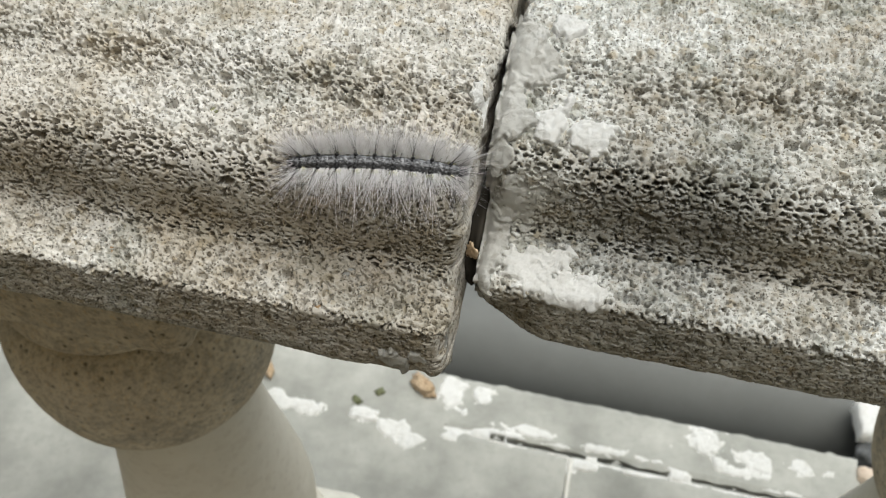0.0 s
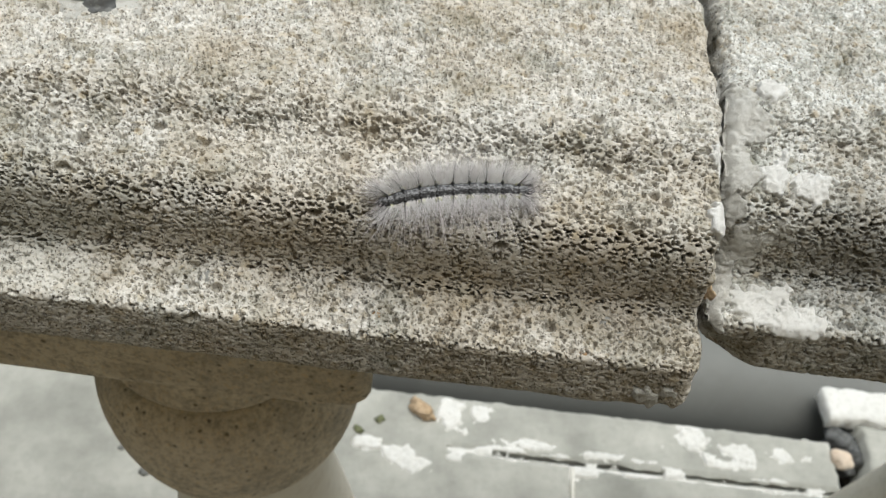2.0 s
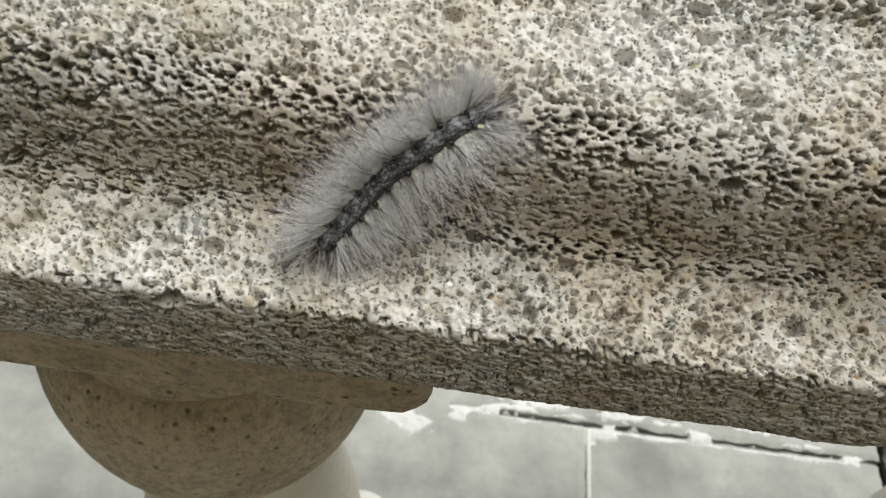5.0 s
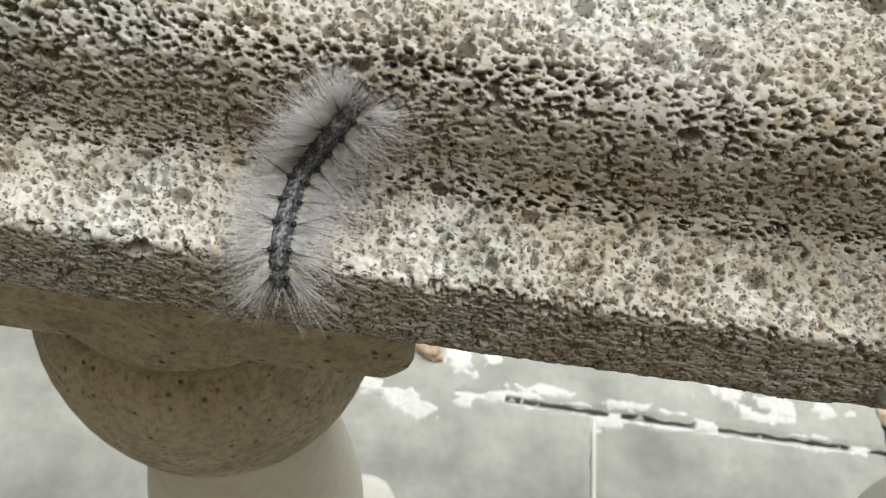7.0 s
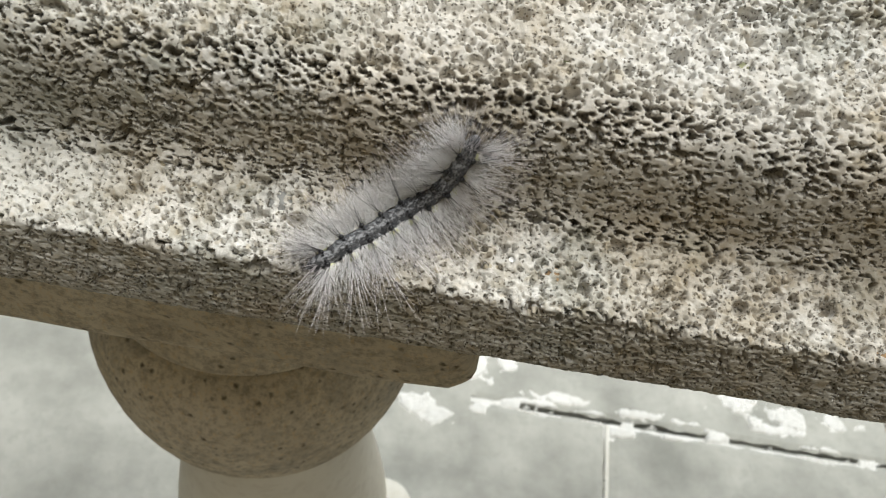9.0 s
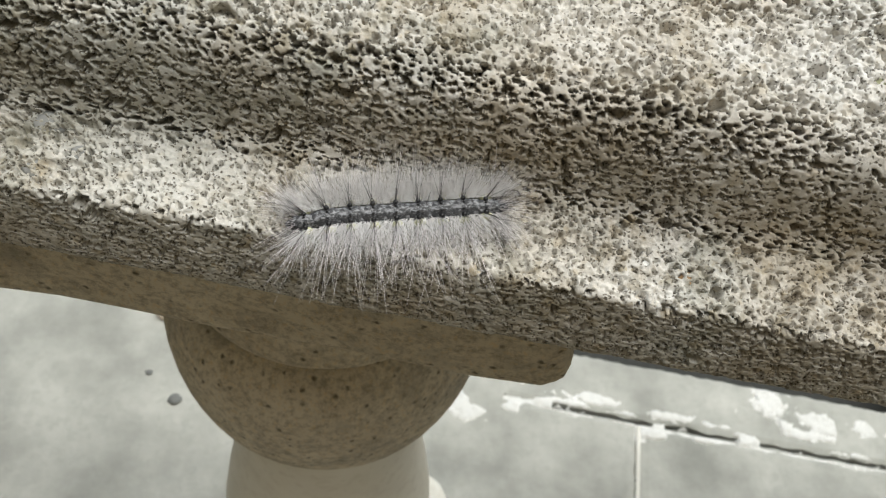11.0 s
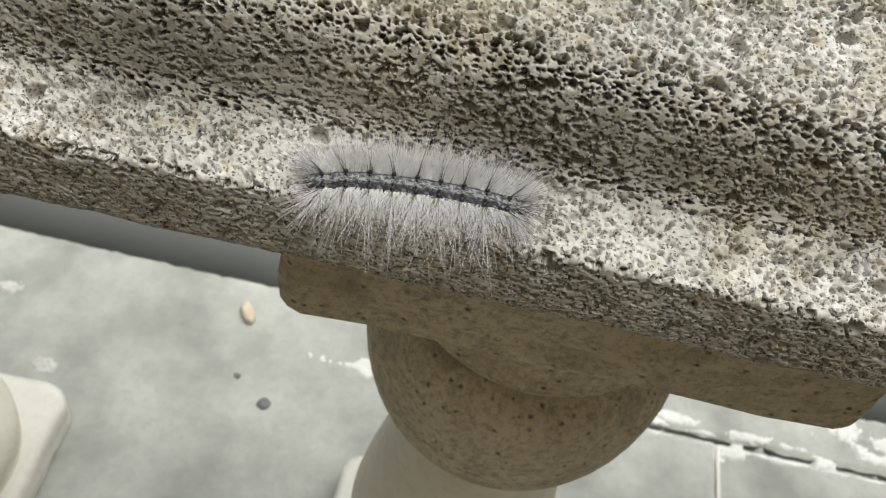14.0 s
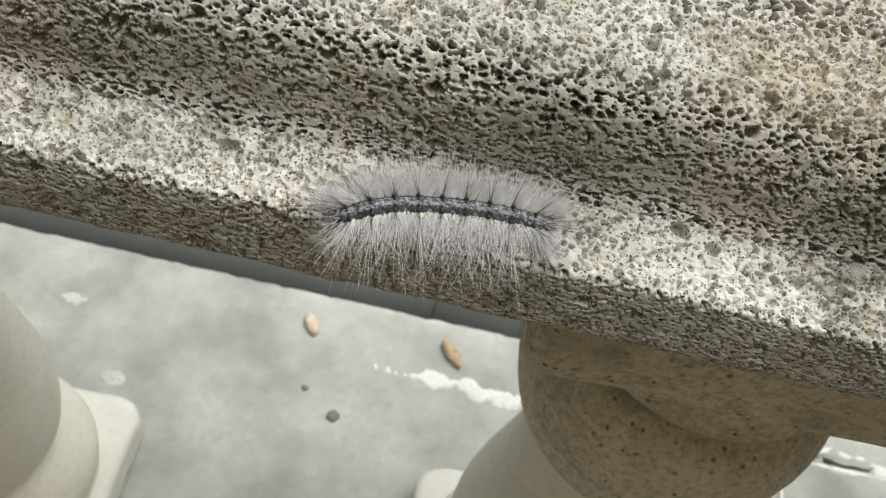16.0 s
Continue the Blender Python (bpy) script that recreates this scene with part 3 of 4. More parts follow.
bm = bmesh.new()
bmesh.ops.create_cube(bm, size=1)
bmesh.ops.scale(bm, verts=bm.verts, vec=(1.48, 0.362, 0.2915))
bmesh.ops.translate(bm, verts=bm.verts, vec=(-0.462, 0.0675, 0.14575))
base = thing("base_ledge", bm_mesh("base_ledge", bm, False), DARK, "pale cement base ledge under the balusters, cracked along its far border", "ledge", "structure")
part("slab", ragged_slab(-1.2, -0.024, -0.12, 0.2520, 0.05, 0.2998, 2.0, 0.0016, 0.005, "high"), SLAB, base, "", False)
part("slab", ragged_slab(-0.024, 0.0712, -0.12, 0.2052, 0.05, 0.2998, 2.0, 0.0012, 0.005, "low"), SLAB, base, "", False)
part("slab", ragged_slab(0.0750, 0.2790, -0.12, 0.2060, 0.05, 0.2990, 7.0), SLAB, base, "", False)
part("border_slab", ragged_slab(-0.024, 0.2800, 0.2090, 0.2520, 0.05, 0.2998, 2.0, 0.0018, 0.0035, "low"), SLAB, base, "", False)
part("joint", ragged_slab(0.0716, 0.0748, -0.12, 0.2045, 0.2, 0.3000, 5.0, 0.0005, 0.002), GROUT, base, "raised pale grout joint")
# Dark core paints the shade of the hollow under the border slab.
bm = bmesh.new()
bmesh.ops.create_cube(bm, size=1)
bmesh.ops.scale(bm, verts=bm.verts, vec=(1.1, 0.36, 0.26))
bmesh.ops.translate(bm, verts=bm.verts, vec=(0.855, 0.106, 0.13))
base_r = thing("base_ledge", bm_mesh("base_ledge", bm, False), DARK, "further base ledge length set back, its corner broken away", "ledge", "structure")
part("slab", ragged_slab(0.309, 1.4, -0.08, 0.2715, 0.1, 0.2985, 13.0, 0.003, 0.004), SLAB, base_r)
part("border_slab", ragged_slab(0.2815, 1.4, 0.2735, 0.3035, 0.289, 0.3030, 14.0, 0.003, 0.003), LIME, base_r)


def blob(x, y, z, rx, ry, h, seed, spin=0.0, rough=0.35):
    """A thin irregular smear of mortar that thins out to nothing at its rim."""
    bm = bmesh.new()
    rings, segs = 9, 64
    grid = []
    for i in range(1, rings + 1):
        f = i / rings
        row = []
        for k in range(segs):
            a = 2 * math.pi * k / segs
            n = 1 + 1.4 * rough * noise.noise((math.cos(a) * 1.4, math.sin(a) * 1.4, seed)) + rough * 0.7 * noise.noise((math.cos(a) * 4, math.sin(a) * 4, seed + 9)) + rough * 0.3 * noise.noise((math.cos(a) * 11, math.sin(a) * 11, seed + 5))
            px, py = rx * f * n * math.cos(a), ry * f * n * math.sin(a)
            up = h * (1 - f ** 3) * (0.75 + 0.5 * noise.noise((px * 260, py * 260, seed))) - (0.0016 if i == rings else 0)
            c, s = math.cos(spin), math.sin(spin)
            row.append(bm.verts.new((x + c * px - s * py, y + s * px + c * py, z + up)))
        grid.append(row)
    top = bm.verts.new((x, y, z + h))
    for k in range(segs):
        bm.faces.new((top, grid[0][k], grid[0][(k + 1) % segs]))
        for a, b in zip(grid, grid[1:]):
            bm.faces.new((a[k], b[k], b[(k + 1) % segs], a[(k + 1) % segs]))
    return bm


def smear(spots, z, seed, step=0.0007):
    """A thin ragged crust of lime on the ledge, thick within the spots (x, y, half length, half width, thickness) and sunk below the slab outside."""
    xs = np.arange(min(p[0] - 1.7 * p[2] for p in spots), max(p[0] + 1.7 * p[2] for p in spots), step)
    ys = np.arange(min(p[1] - 1.7 * p[3] for p in spots), max(p[1] + 1.7 * p[3] for p in spots), step)
    x, y = np.repeat(xs, len(ys)), np.tile(ys, len(xs))
    p = np.c_[x, y, np.full(len(x), seed * 0.13)]
    wob = 0.50 * value_noise(p, 0.013, seed) + 0.25 * value_noise(p, 0.005, seed + 1) + 0.16 * value_noise(p, 0.0018, seed + 2) + 0.12
    lift = np.full(len(x), -0.0016)
    for sx, sy, rx, ry, h in spots:
        d = np.hypot((x - sx) / rx, (y - sy) / ry) + wob
        lift = np.maximum(lift, (h + 0.0016) * (1 - smooth(0.5, 1.15, d)) - 0.0016)
    lift += 0.00025 * value_noise(p, 0.003, seed + 3)
    bridged = value_noise(np.c_[x, np.zeros(len(x)), np.zeros(len(x))], 0.022, 77) > 0.28
    lift = np.where((x > -0.012) & ~bridged & (y > 0.2045 + 0.001 * wob) & (y < 0.2100 + 0.001 * wob), -0.012, lift)
    return grid_mesh("mortar_smear", np.c_[x, np.minimum(y, 0.2515), z + lift], len(xs), len(ys))


Z = 0.2999
for n, spots in enumerate([
        [(-0.022, 0.236, 0.019, 0.014, 0.0016), (-0.002, 0.240, 0.012, 0.008, 0.0008)],
        [(0.173, 0.236, 0.023, 0.017, 0.0018), (0.205, 0.231, 0.022, 0.010, 0.0012), (0.196, 0.221, 0.026, 0.006, 0.0009), (0.238, 0.234, 0.018, 0.010, 0.0010)],
        [(-0.088, 0.202, 0.014, 0.010, 0.0022), (-0.060, 0.197, 0.018, 0.008, 0.0012)],
        [(-0.143, 0.2005, 0.034, 0.0085, 0.0013), (-0.190, 0.2015, 0.040, 0.0070, 0.0012)],
        [(-0.044, 0.191, 0.024, 0.009, 0.0009), (-0.020, 0.199, 0.018, 0.006, 0.0007)],
        [(0.040, 0.2165, 0.032, 0.0055, 0.0010), (0.095, 0.2150, 0.026, 0.0055, 0.0011), (0.130, 0.2145, 0.018, 0.004, 0.0008)],
        [(-0.446, 0.204, 0.024, 0.006, 0.0010)],
        [(0.020, 0.2085, 0.020, 0.0060, 0.0006), (0.068, 0.2080, 0.016, 0.0050, 0.0006), (0.150, 0.2085, 0.018, 0.0060, 0.0007), (0.225, 0.2080, 0.024, 0.0060, 0.0006)],
        [(0.086, 0.199, 0.012, 0.0040, 0.0008), (0.120, 0.2015, 0.014, 0.003, 0.0006)],
        [(-0.395, 0.152, 0.010, 0.006, 0.0009)]]):
    part("mortar_smear", smear(spots, Z, 200 + n * 7), MORTAR if spots[0][0] < -0.3 else LIME, base, "white lime mortar smear")


def chunk(rx, ry, rz, seed, rough=0.3, subdiv=3):
    """An angular broken lump."""
    bm = bmesh.new()
    bmesh.ops.create_icosphere(bm, subdivisions=subdiv, radius=1)
    for v in bm.verts:
        d = v.co.normalized()
        r = 1 + rough * noise.noise(d * 1.6 + Vector((seed, 0, 0))) + rough * 0.5 * noise.noise(d * 4.5 + Vector((seed, 5, 0)))
        v.co = Vector((d.x * rx, d.y * ry, d.z * rz)) * r
    return bm


def lump(name, size, seed, mat, place, spin, label, category, rough=0.3):
    ob = thing(name, bm_mesh(name, chunk(*size, seed, rough)), mat, label, category)
    ob.matrix_world = pose(*place, 0, 0, spin)
    return ob


# Rubble coloured dark to stand for the shade of the broken hollow.
for n, (x, y, z, a, b, c) in enumerate([(0.2935, 0.2640, 0.2850, 0.0120, 0.0100, 0.0110), (0.3030, 0.2540, 0.2820, 0.0090, 0.0110, 0.0100), (0.2900, 0.2500, 0.2740, 0.0080, 0.0090, 0.0090), (0.2990, 0.2430, 0.2780, 0.007, 0.007, 0.008)]):
    bm = chunk(a, b, c, 70 + n * 3, 0.55)
    bmesh.ops.translate(bm, verts=bm.verts, vec=(x, y, z))
    part("rubble", bm, STONE_DARK, base_r, "broken rubble, dark for the shade of the hollow corner")
lump("husk", (0.0095, 0.0045, 0.0042), 3, HUSK_PALE, (-0.2755, 0.2235, 0.3030), -55, "pale pinkish dry seed husk on the base ledge", "husk", 0.2)
lump("husk", (0.0120, 0.0046, 0.0045), 8, HUSK, (-0.1720, 0.2250, 0.3032), -48, "tan and brown dry seed husk on the base ledge", "husk", 0.25)
lump("brick_fragment", (0.0125, 0.0065, 0.0045), 12, HUSK, (-0.047, 0.2365, 0.3025), -40, "rusty brown broken fragment lying on the base ledge", "fragment", 0.6)
lump("moss_tuft", (0.0034, 0.0028, 0.0014), 15, MOSS, (-0.079, 0.2240, 0.3008), 20, "small dark green moss tuft on the base ledge", "moss", 0.9)
lump("moss_tuft", (0.0045, 0.0022, 0.0012), 17, MOSS, (-0.094, 0.2130, 0.3006), -20, "small dark green moss tuft on the base ledge", "moss", 0.9)
lump("brick_fragment", (0.0085, 0.0095, 0.0055), 21, HUSK_PALE, (0.2860, 0.2370, 0.2990), 15, "pinkish broken brick showing at the ledge's end", "fragment", 0.35)
lump("dropping", (0.0044, 0.0040, 0.0014), 23, DARK_GREY, (-0.2440, 0.1585, 0.3008), 20, "dark dried spot of dirt on the base ledge", "dirt", 0.2)
lump("dropping", (0.0024, 0.0020, 0.0010), 27, DARK_GREY, (-0.2675, 0.1745, 0.3005), 0, "small grey spot of dirt on the base ledge", "dirt", 0.4)


# ---------------------------------------------------------------- mortar, chips and stones on the handrail
FRONT = np.array(PROFILE)
FRONT_ARC = np.r_[0, np.cumsum(np.linalg.norm(np.diff(FRONT, axis=0), axis=1))]


def outline(u):
    return np.c_[np.interp(u, FRONT_ARC, FRONT[:, 0]), np.interp(u, FRONT_ARC, FRONT[:, 1])]


def outline_normal(u):
    d = outline(u + 0.0012) - outline(u - 0.0012)
    n = np.c_[d[:, 1], -d[:, 0]]
    n /= np.linalg.norm(n, axis=1)[:, None] + 1e-12
    inside = ((outline(u) - (0.069, 0.757)) * n).sum(1) < 0
    return np.where(inside[:, None], -n, n)


def mortar(name, parent, spots, mat, label, seed, step=0.0003, edge=0.0254):
    """A crust on the handrail's face, thick within the spots (along, outline, half width, half height, thickness) and sunk below the stone outside."""
    lo_x, hi_x = min(s[0] - 1.5 * s[2] for s in spots), max(s[0] + 1.5 * s[2] for s in spots)
    lo_u, hi_u = min(s[1] - 1.5 * s[3] for s in spots), max(s[1] + 1.5 * s[3] for s in spots)
    lo_x = max(lo_x, edge - 0.0002) if parent is rail_r else lo_x
    hi_x = min(hi_x, 0.0228) if parent is rail else hi_x
    xs, us = np.arange(lo_x, hi_x, step), np.arange(lo_u, hi_u, step)
    x, u = np.repeat(xs, len(us)), np.tile(us, len(xs))
    yz, n = outline(u), outline_normal(u)
    p = np.c_[x, yz]
    wob = 0.60 * value_noise(p, 0.0055, seed) + 0.35 * value_noise(p, 0.0024, seed + 1) + 0.28 * value_noise(p, 0.001, seed + 4)
    lift = np.full(len(p), -0.0030)
    for sx, su, rx, ru, h in spots:
        d = np.hypot((x - sx) / rx, (u - su) / ru) + wob
        lift = np.maximum(lift, (0.7 * h + 0.0026) * (1 - smooth(0.70, 1.15, d)) - 0.0026)
    lift += 0.0007 + 0.00022 * value_noise(p, 0.0026, seed + 2) + 0.00026 * value_noise(p, 0.0011, seed + 3) + 0.00014 * value_noise(p, 0.0006, seed + 5)
    rim = 0.0226 if parent is rail else edge
    d = np.abs(x - rim - (0.0004 + 0.0006 * value_noise(p * (0, 1, 1), 0.003, seed + 6)))
    lift -= 0.0030 * (1 - np.sqrt(np.clip(1 - (1 - np.clip(d / 0.0034, 0, 1)) ** 2, 0, 1)))
    pts = np.c_[x, yz + n * lift[:, None]]
    part(name, grid_mesh(name, pts, len(xs), len(us)), mat, parent, label)


mortar("mortar_patch", rail_r, [(0.0344, 0.0385, 0.0038, 0.0036, 0.0017)], LIME, "white lime mortar lump", 101)
mortar("mortar_patch", rail_r, [(0.0268, 0.0455, 0.0046, 0.0105, 0.0018), (0.0270, 0.0590, 0.0046, 0.0095, 0.0020), (0.0265, 0.0680, 0.0040, 0.0070, 0.0012), (0.0315, 0.0470, 0.0035, 0.0050, 0.0008)], MORTAR, "grey cement smeared along the joint", 111, edge=0.0242)
mortar("mortar_patch", rail_r, [(0.0345, 0.0597, 0.0062, 0.0060, 0.0016), (0.0415, 0.0620, 0.0065, 0.0042, 0.0012)], LIME, "white lime mortar lump", 121)
mortar("mortar_patch", rail_r, [(0.0315, 0.0740, 0.0050, 0.0070, 0.0001), (0.0385, 0.0715, 0.0055, 0.0045, -0.0001)], MORTAR, "grey cement smear", 131)
mortar("mortar_patch", rail_r, [(0.0365, 0.0912, 0.0080, 0.0050, 0.0009), (0.0440, 0.0950, 0.0070, 0.0040, 0.0007)], LIME, "white lime mortar smear", 141)
mortar("mortar_patch", rail_r, [(0.0272, 0.0880, 0.0036, 0.0110, 0.0012)], MORTAR, "grey cement smear", 151)
mortar("mortar_patch", rail, [(0.0220, 0.0610, 0.0030, 0.0042, 0.0013)], LIME, "white lime mortar spot on the broken corner", 161)
mortar("mortar_patch", rail, [(0.0205, 0.0460, 0.0016, 0.0030, 0.0004)], LIME, "white lime mortar spot", 171)


# Near-black filler: debris, and the gap's shade put into its colour.
bm = chunk(0.0052, 0.060, 0.0165, 43, 0.12, 4)
bmesh.ops.translate(bm, verts=bm.verts, vec=(0.0240, 0.0660, 0.7440))
part("joint_filler", bm, DARK, rail, "dark filler for the debris and shade of the joint")
lump("leaf_scrap", (0.0005, 0.0012, 0.0018), 47, HUSK, (0.0240, 0.0060, 0.7540), 60, "tiny dry brown leaf scrap caught in the handrail joint", "leaf", 0.9)


def pebble(x, u, r, mat, seed, flat=0.7, parent=None, sink=0.5):
    yz, n = outline(np.array([u]))[0], outline_normal(np.array([u]))[0]
    ob = part("pebble", chunk(r, r * 0.85, r * flat, seed, 0.4, 3), mat, parent or rail)
    up = Vector((0, n[0], n[1]))
    m = up.to_track_quat("Z", "Y").to_matrix().to_4x4()
    m.translation = Vector((x, yz[0], yz[1])) - up * r * sink
    ob.matrix_basis = m @ pose(0, 0, 0, 0, 0, seed * 47 % 360)
    return ob


for k, (x, u, r, mat) in enumerate([
        (-0.0485, 0.0926, 0.0013, GRAIN_BROWN), (-0.0544, 0.0914, 0.0008, GRAIN_WHITE), (-0.0571, 0.0926, 0.0012, GRAIN_TAN), (-0.0569, 0.0542, 0.0012, GRAIN_BROWN),
        (-0.0517, 0.0606, 0.0015, GRAIN_OLIVE), (-0.0297, 0.0572, 0.0011, GRAIN_OLIVE), (-0.0869, 0.0884, 0.0020, GRAIN_GREY), (-0.1430, 0.0870, 0.0024, GRAIN_GREY),
        (-0.1428, 0.0936, 0.0019, GRAIN_GREY), (-0.1046, 0.0852, 0.0012, GRAIN_TAN), (-0.1592, 0.0954, 0.0013, GRAIN_TAN), (-0.1370, 0.0905, 0.0016, GRAIN_GREY),
        (0.0008, 0.0876, 0.0017, GRAIN_GREY), (0.0045, 0.0912, 0.0018, GRAIN_GREY), (-0.0034, 0.0968, 0.0012, GRAIN_BROWN), (-0.2191, 0.0656, 0.0015, GRAIN_TAN)
]):
    pebble(x, u, r, mat, k + 1)
stone = part("embedded_stone", chunk(0.0096, 0.0074, 0.0046, 33, 0.5, 4), STONE_DARK, rail, "dark grey stone bedded in the top")
stone.location = (CRATER[0], CRATER[1], 0.7800)
part("mortar_ring", blob(CRATER[0], CRATER[1], 0.7816, 0.0135, 0.0105, 0.0008, 61.0, 0.0, 0.3), MORTAR, rail, "pale cement ring round the bedded stone")
mortar("mortar_patch", rail, [(0.0127, 0.1075, 0.0062, 0.0040, 0.0009), (0.0180, 0.1050, 0.0040, 0.0032, 0.0008)], MORTAR, "pale cement patch on the end of the face", 181)

# ---------------------------------------------------------------- caterpillar
def segment_material():
    """Grey-black back between pale yellow side lines, pale grey flanks, with fine mottling."""
    m, nt, bsdf = material("caterpillar_skin")
    c = nt.nodes.new("ShaderNodeTexCoord")
    sep = nt.nodes.new("ShaderNodeSeparateXYZ")
    nt.links.new(c.outputs["Object"], sep.inputs[0])
    a = nt.nodes.new("ShaderNodeMath")
    a.operation = "ABSOLUTE"
    nt.links.new(sep.outputs[1], a.inputs[0])
    s = nt.nodes.new("ShaderNodeMath")
    s.operation = "MULTIPLY"
    s.inputs[1].default_value = 500.0
    nt.links.new(a.outputs[0], s.inputs[0])
    mott = noise_tex(nt, coords(nt, (0.6, 1, 1)), 1900, 5, 0.75)
    w = nt.nodes.new("ShaderNodeMath")
    w.operation = "MULTIPLY_ADD"
    w.inputs[1].default_value = 0.35
    nt.links.new(mott, w.inputs[0])
    nt.links.new(s.outputs[0], w.inputs[2])
    band = ramp(nt, w.outputs[0], [(0.0, (0.030, 0.031, 0.035)), (0.80, (0.06, 0.063, 0.07)), (0.90, (0.56, 0.55, 0.42)), (1.0, (0.50, 0.49, 0.45))])
    col = mixed(nt, ramp(nt, mott, [(0.47, 0.0), (0.56, 0.9)]), band, (0.30, 0.305, 0.325))
    col = mixed(nt, ramp(nt, noise_tex(nt, coords(nt), 1500, 3, 0.6), [(0.54, 0.0), (0.62, 0.85)]), col, (0.02, 0.02, 0.024))
    nt.links.new(col, bsdf.inputs["Base Color"])
    bsdf.inputs["Roughness"].default_value = 0.6
    bump(nt, bsdf, mott, 0.4, 0.0002)
    return m


def plain_material(name, col, rough, trans=0.0):
    m, nt, bsdf = material(name)
    co = coords(nt)
    nt.links.new(ramp(nt, noise_tex(nt, co, 900, 3), [(0.3, tuple(c * 0.8 for c in col)), (0.7, tuple(min(1, c * 1.15) for c in col))]), bsdf.inputs["Base Color"])
    bsdf.inputs["Roughness"].default_value = rough
    if trans:
        glow = node(nt, "ShaderNodeBsdfTranslucent", Color=(*col, 1))
        mix = node(nt, "ShaderNodeMixShader", Fac=trans)
        nt.links.new(bsdf.outputs[0], mix.inputs[1])
        nt.links.new(glow.outputs[0], mix.inputs[2])
        nt.links.new(mix.outputs[0], nt.nodes["Material Output"].inputs[0])
    return m


SKIN = segment_material()
WHITE_HAIR = plain_material("white_hair", (0.80, 0.755, 0.785), 0.4, 0.15)
SOFT_HAIR = plain_material("soft_white_hair", (0.93, 0.895, 0.905), 0.5, 0.12)
DARK_HAIR = plain_material("dark_hair", (0.07, 0.065, 0.07), 0.45)
YELLOW = plain_material("yellow_wart", (0.62, 0.62, 0.40), 0.7)
BLACK = plain_material("black_tubercle", (0.012, 0.012, 0.014), 0.3)

SEGMENTS = 9
PITCH = 0.0034


def hairs(rng, count, reach, radius, roots, fan=14, lean=0.36, sweep=0.0, n=4):
    """Tapered, slightly bent bristles in fans that spring from the warts of a body ring. roots: place along it and angle from upright."""
    verts, faces = [], []
    for k in range(count):
        rx, ra = rng.choice(roots)
        ang = radians(ra + rng.gauss(0, fan))
        foot = radians(ra + rng.gauss(0, 3))
        tilt = rng.gauss(sweep, lean)
        d = Vector((math.sin(tilt), math.sin(ang) * math.cos(tilt), math.cos(ang) * math.cos(tilt)))
        p = Vector((rx + rng.gauss(0, 0.00014), 0.0015 * math.sin(foot), 0.00155 * math.cos(foot)))
        length = reach * rng.uniform(0.45, 1.12)
        droop = Vector((rng.gauss(0, 0.10), rng.gauss(0, 0.10), -0.10 * rng.random()))
        base = len(verts)
        u = d.orthogonal().normalized()
        v = d.cross(u)
        for i in range(n + 1):
            t = i / n
            c = p + d * length * t + droop * length * t * t
            r = radius * (1 - 0.75 * t)
            for j in range(3):
                a = 2 * math.pi * j / 3
                verts.append(c + (u * math.cos(a) + v * math.sin(a)) * r)
        for i in range(n):
            for j in range(3):
                faces.append((base + 3 * i + j, base + 3 * i + (j + 1) % 3, base + 3 * i + 3 + (j + 1) % 3, base + 3 * i + 3 + j))
    me = bpy.data.meshes.new("hair")
    me.from_pydata([tuple(v) for v in verts], [], faces)
    me.polygons.foreach_set("use_smooth", [True] * len(faces))
    return me


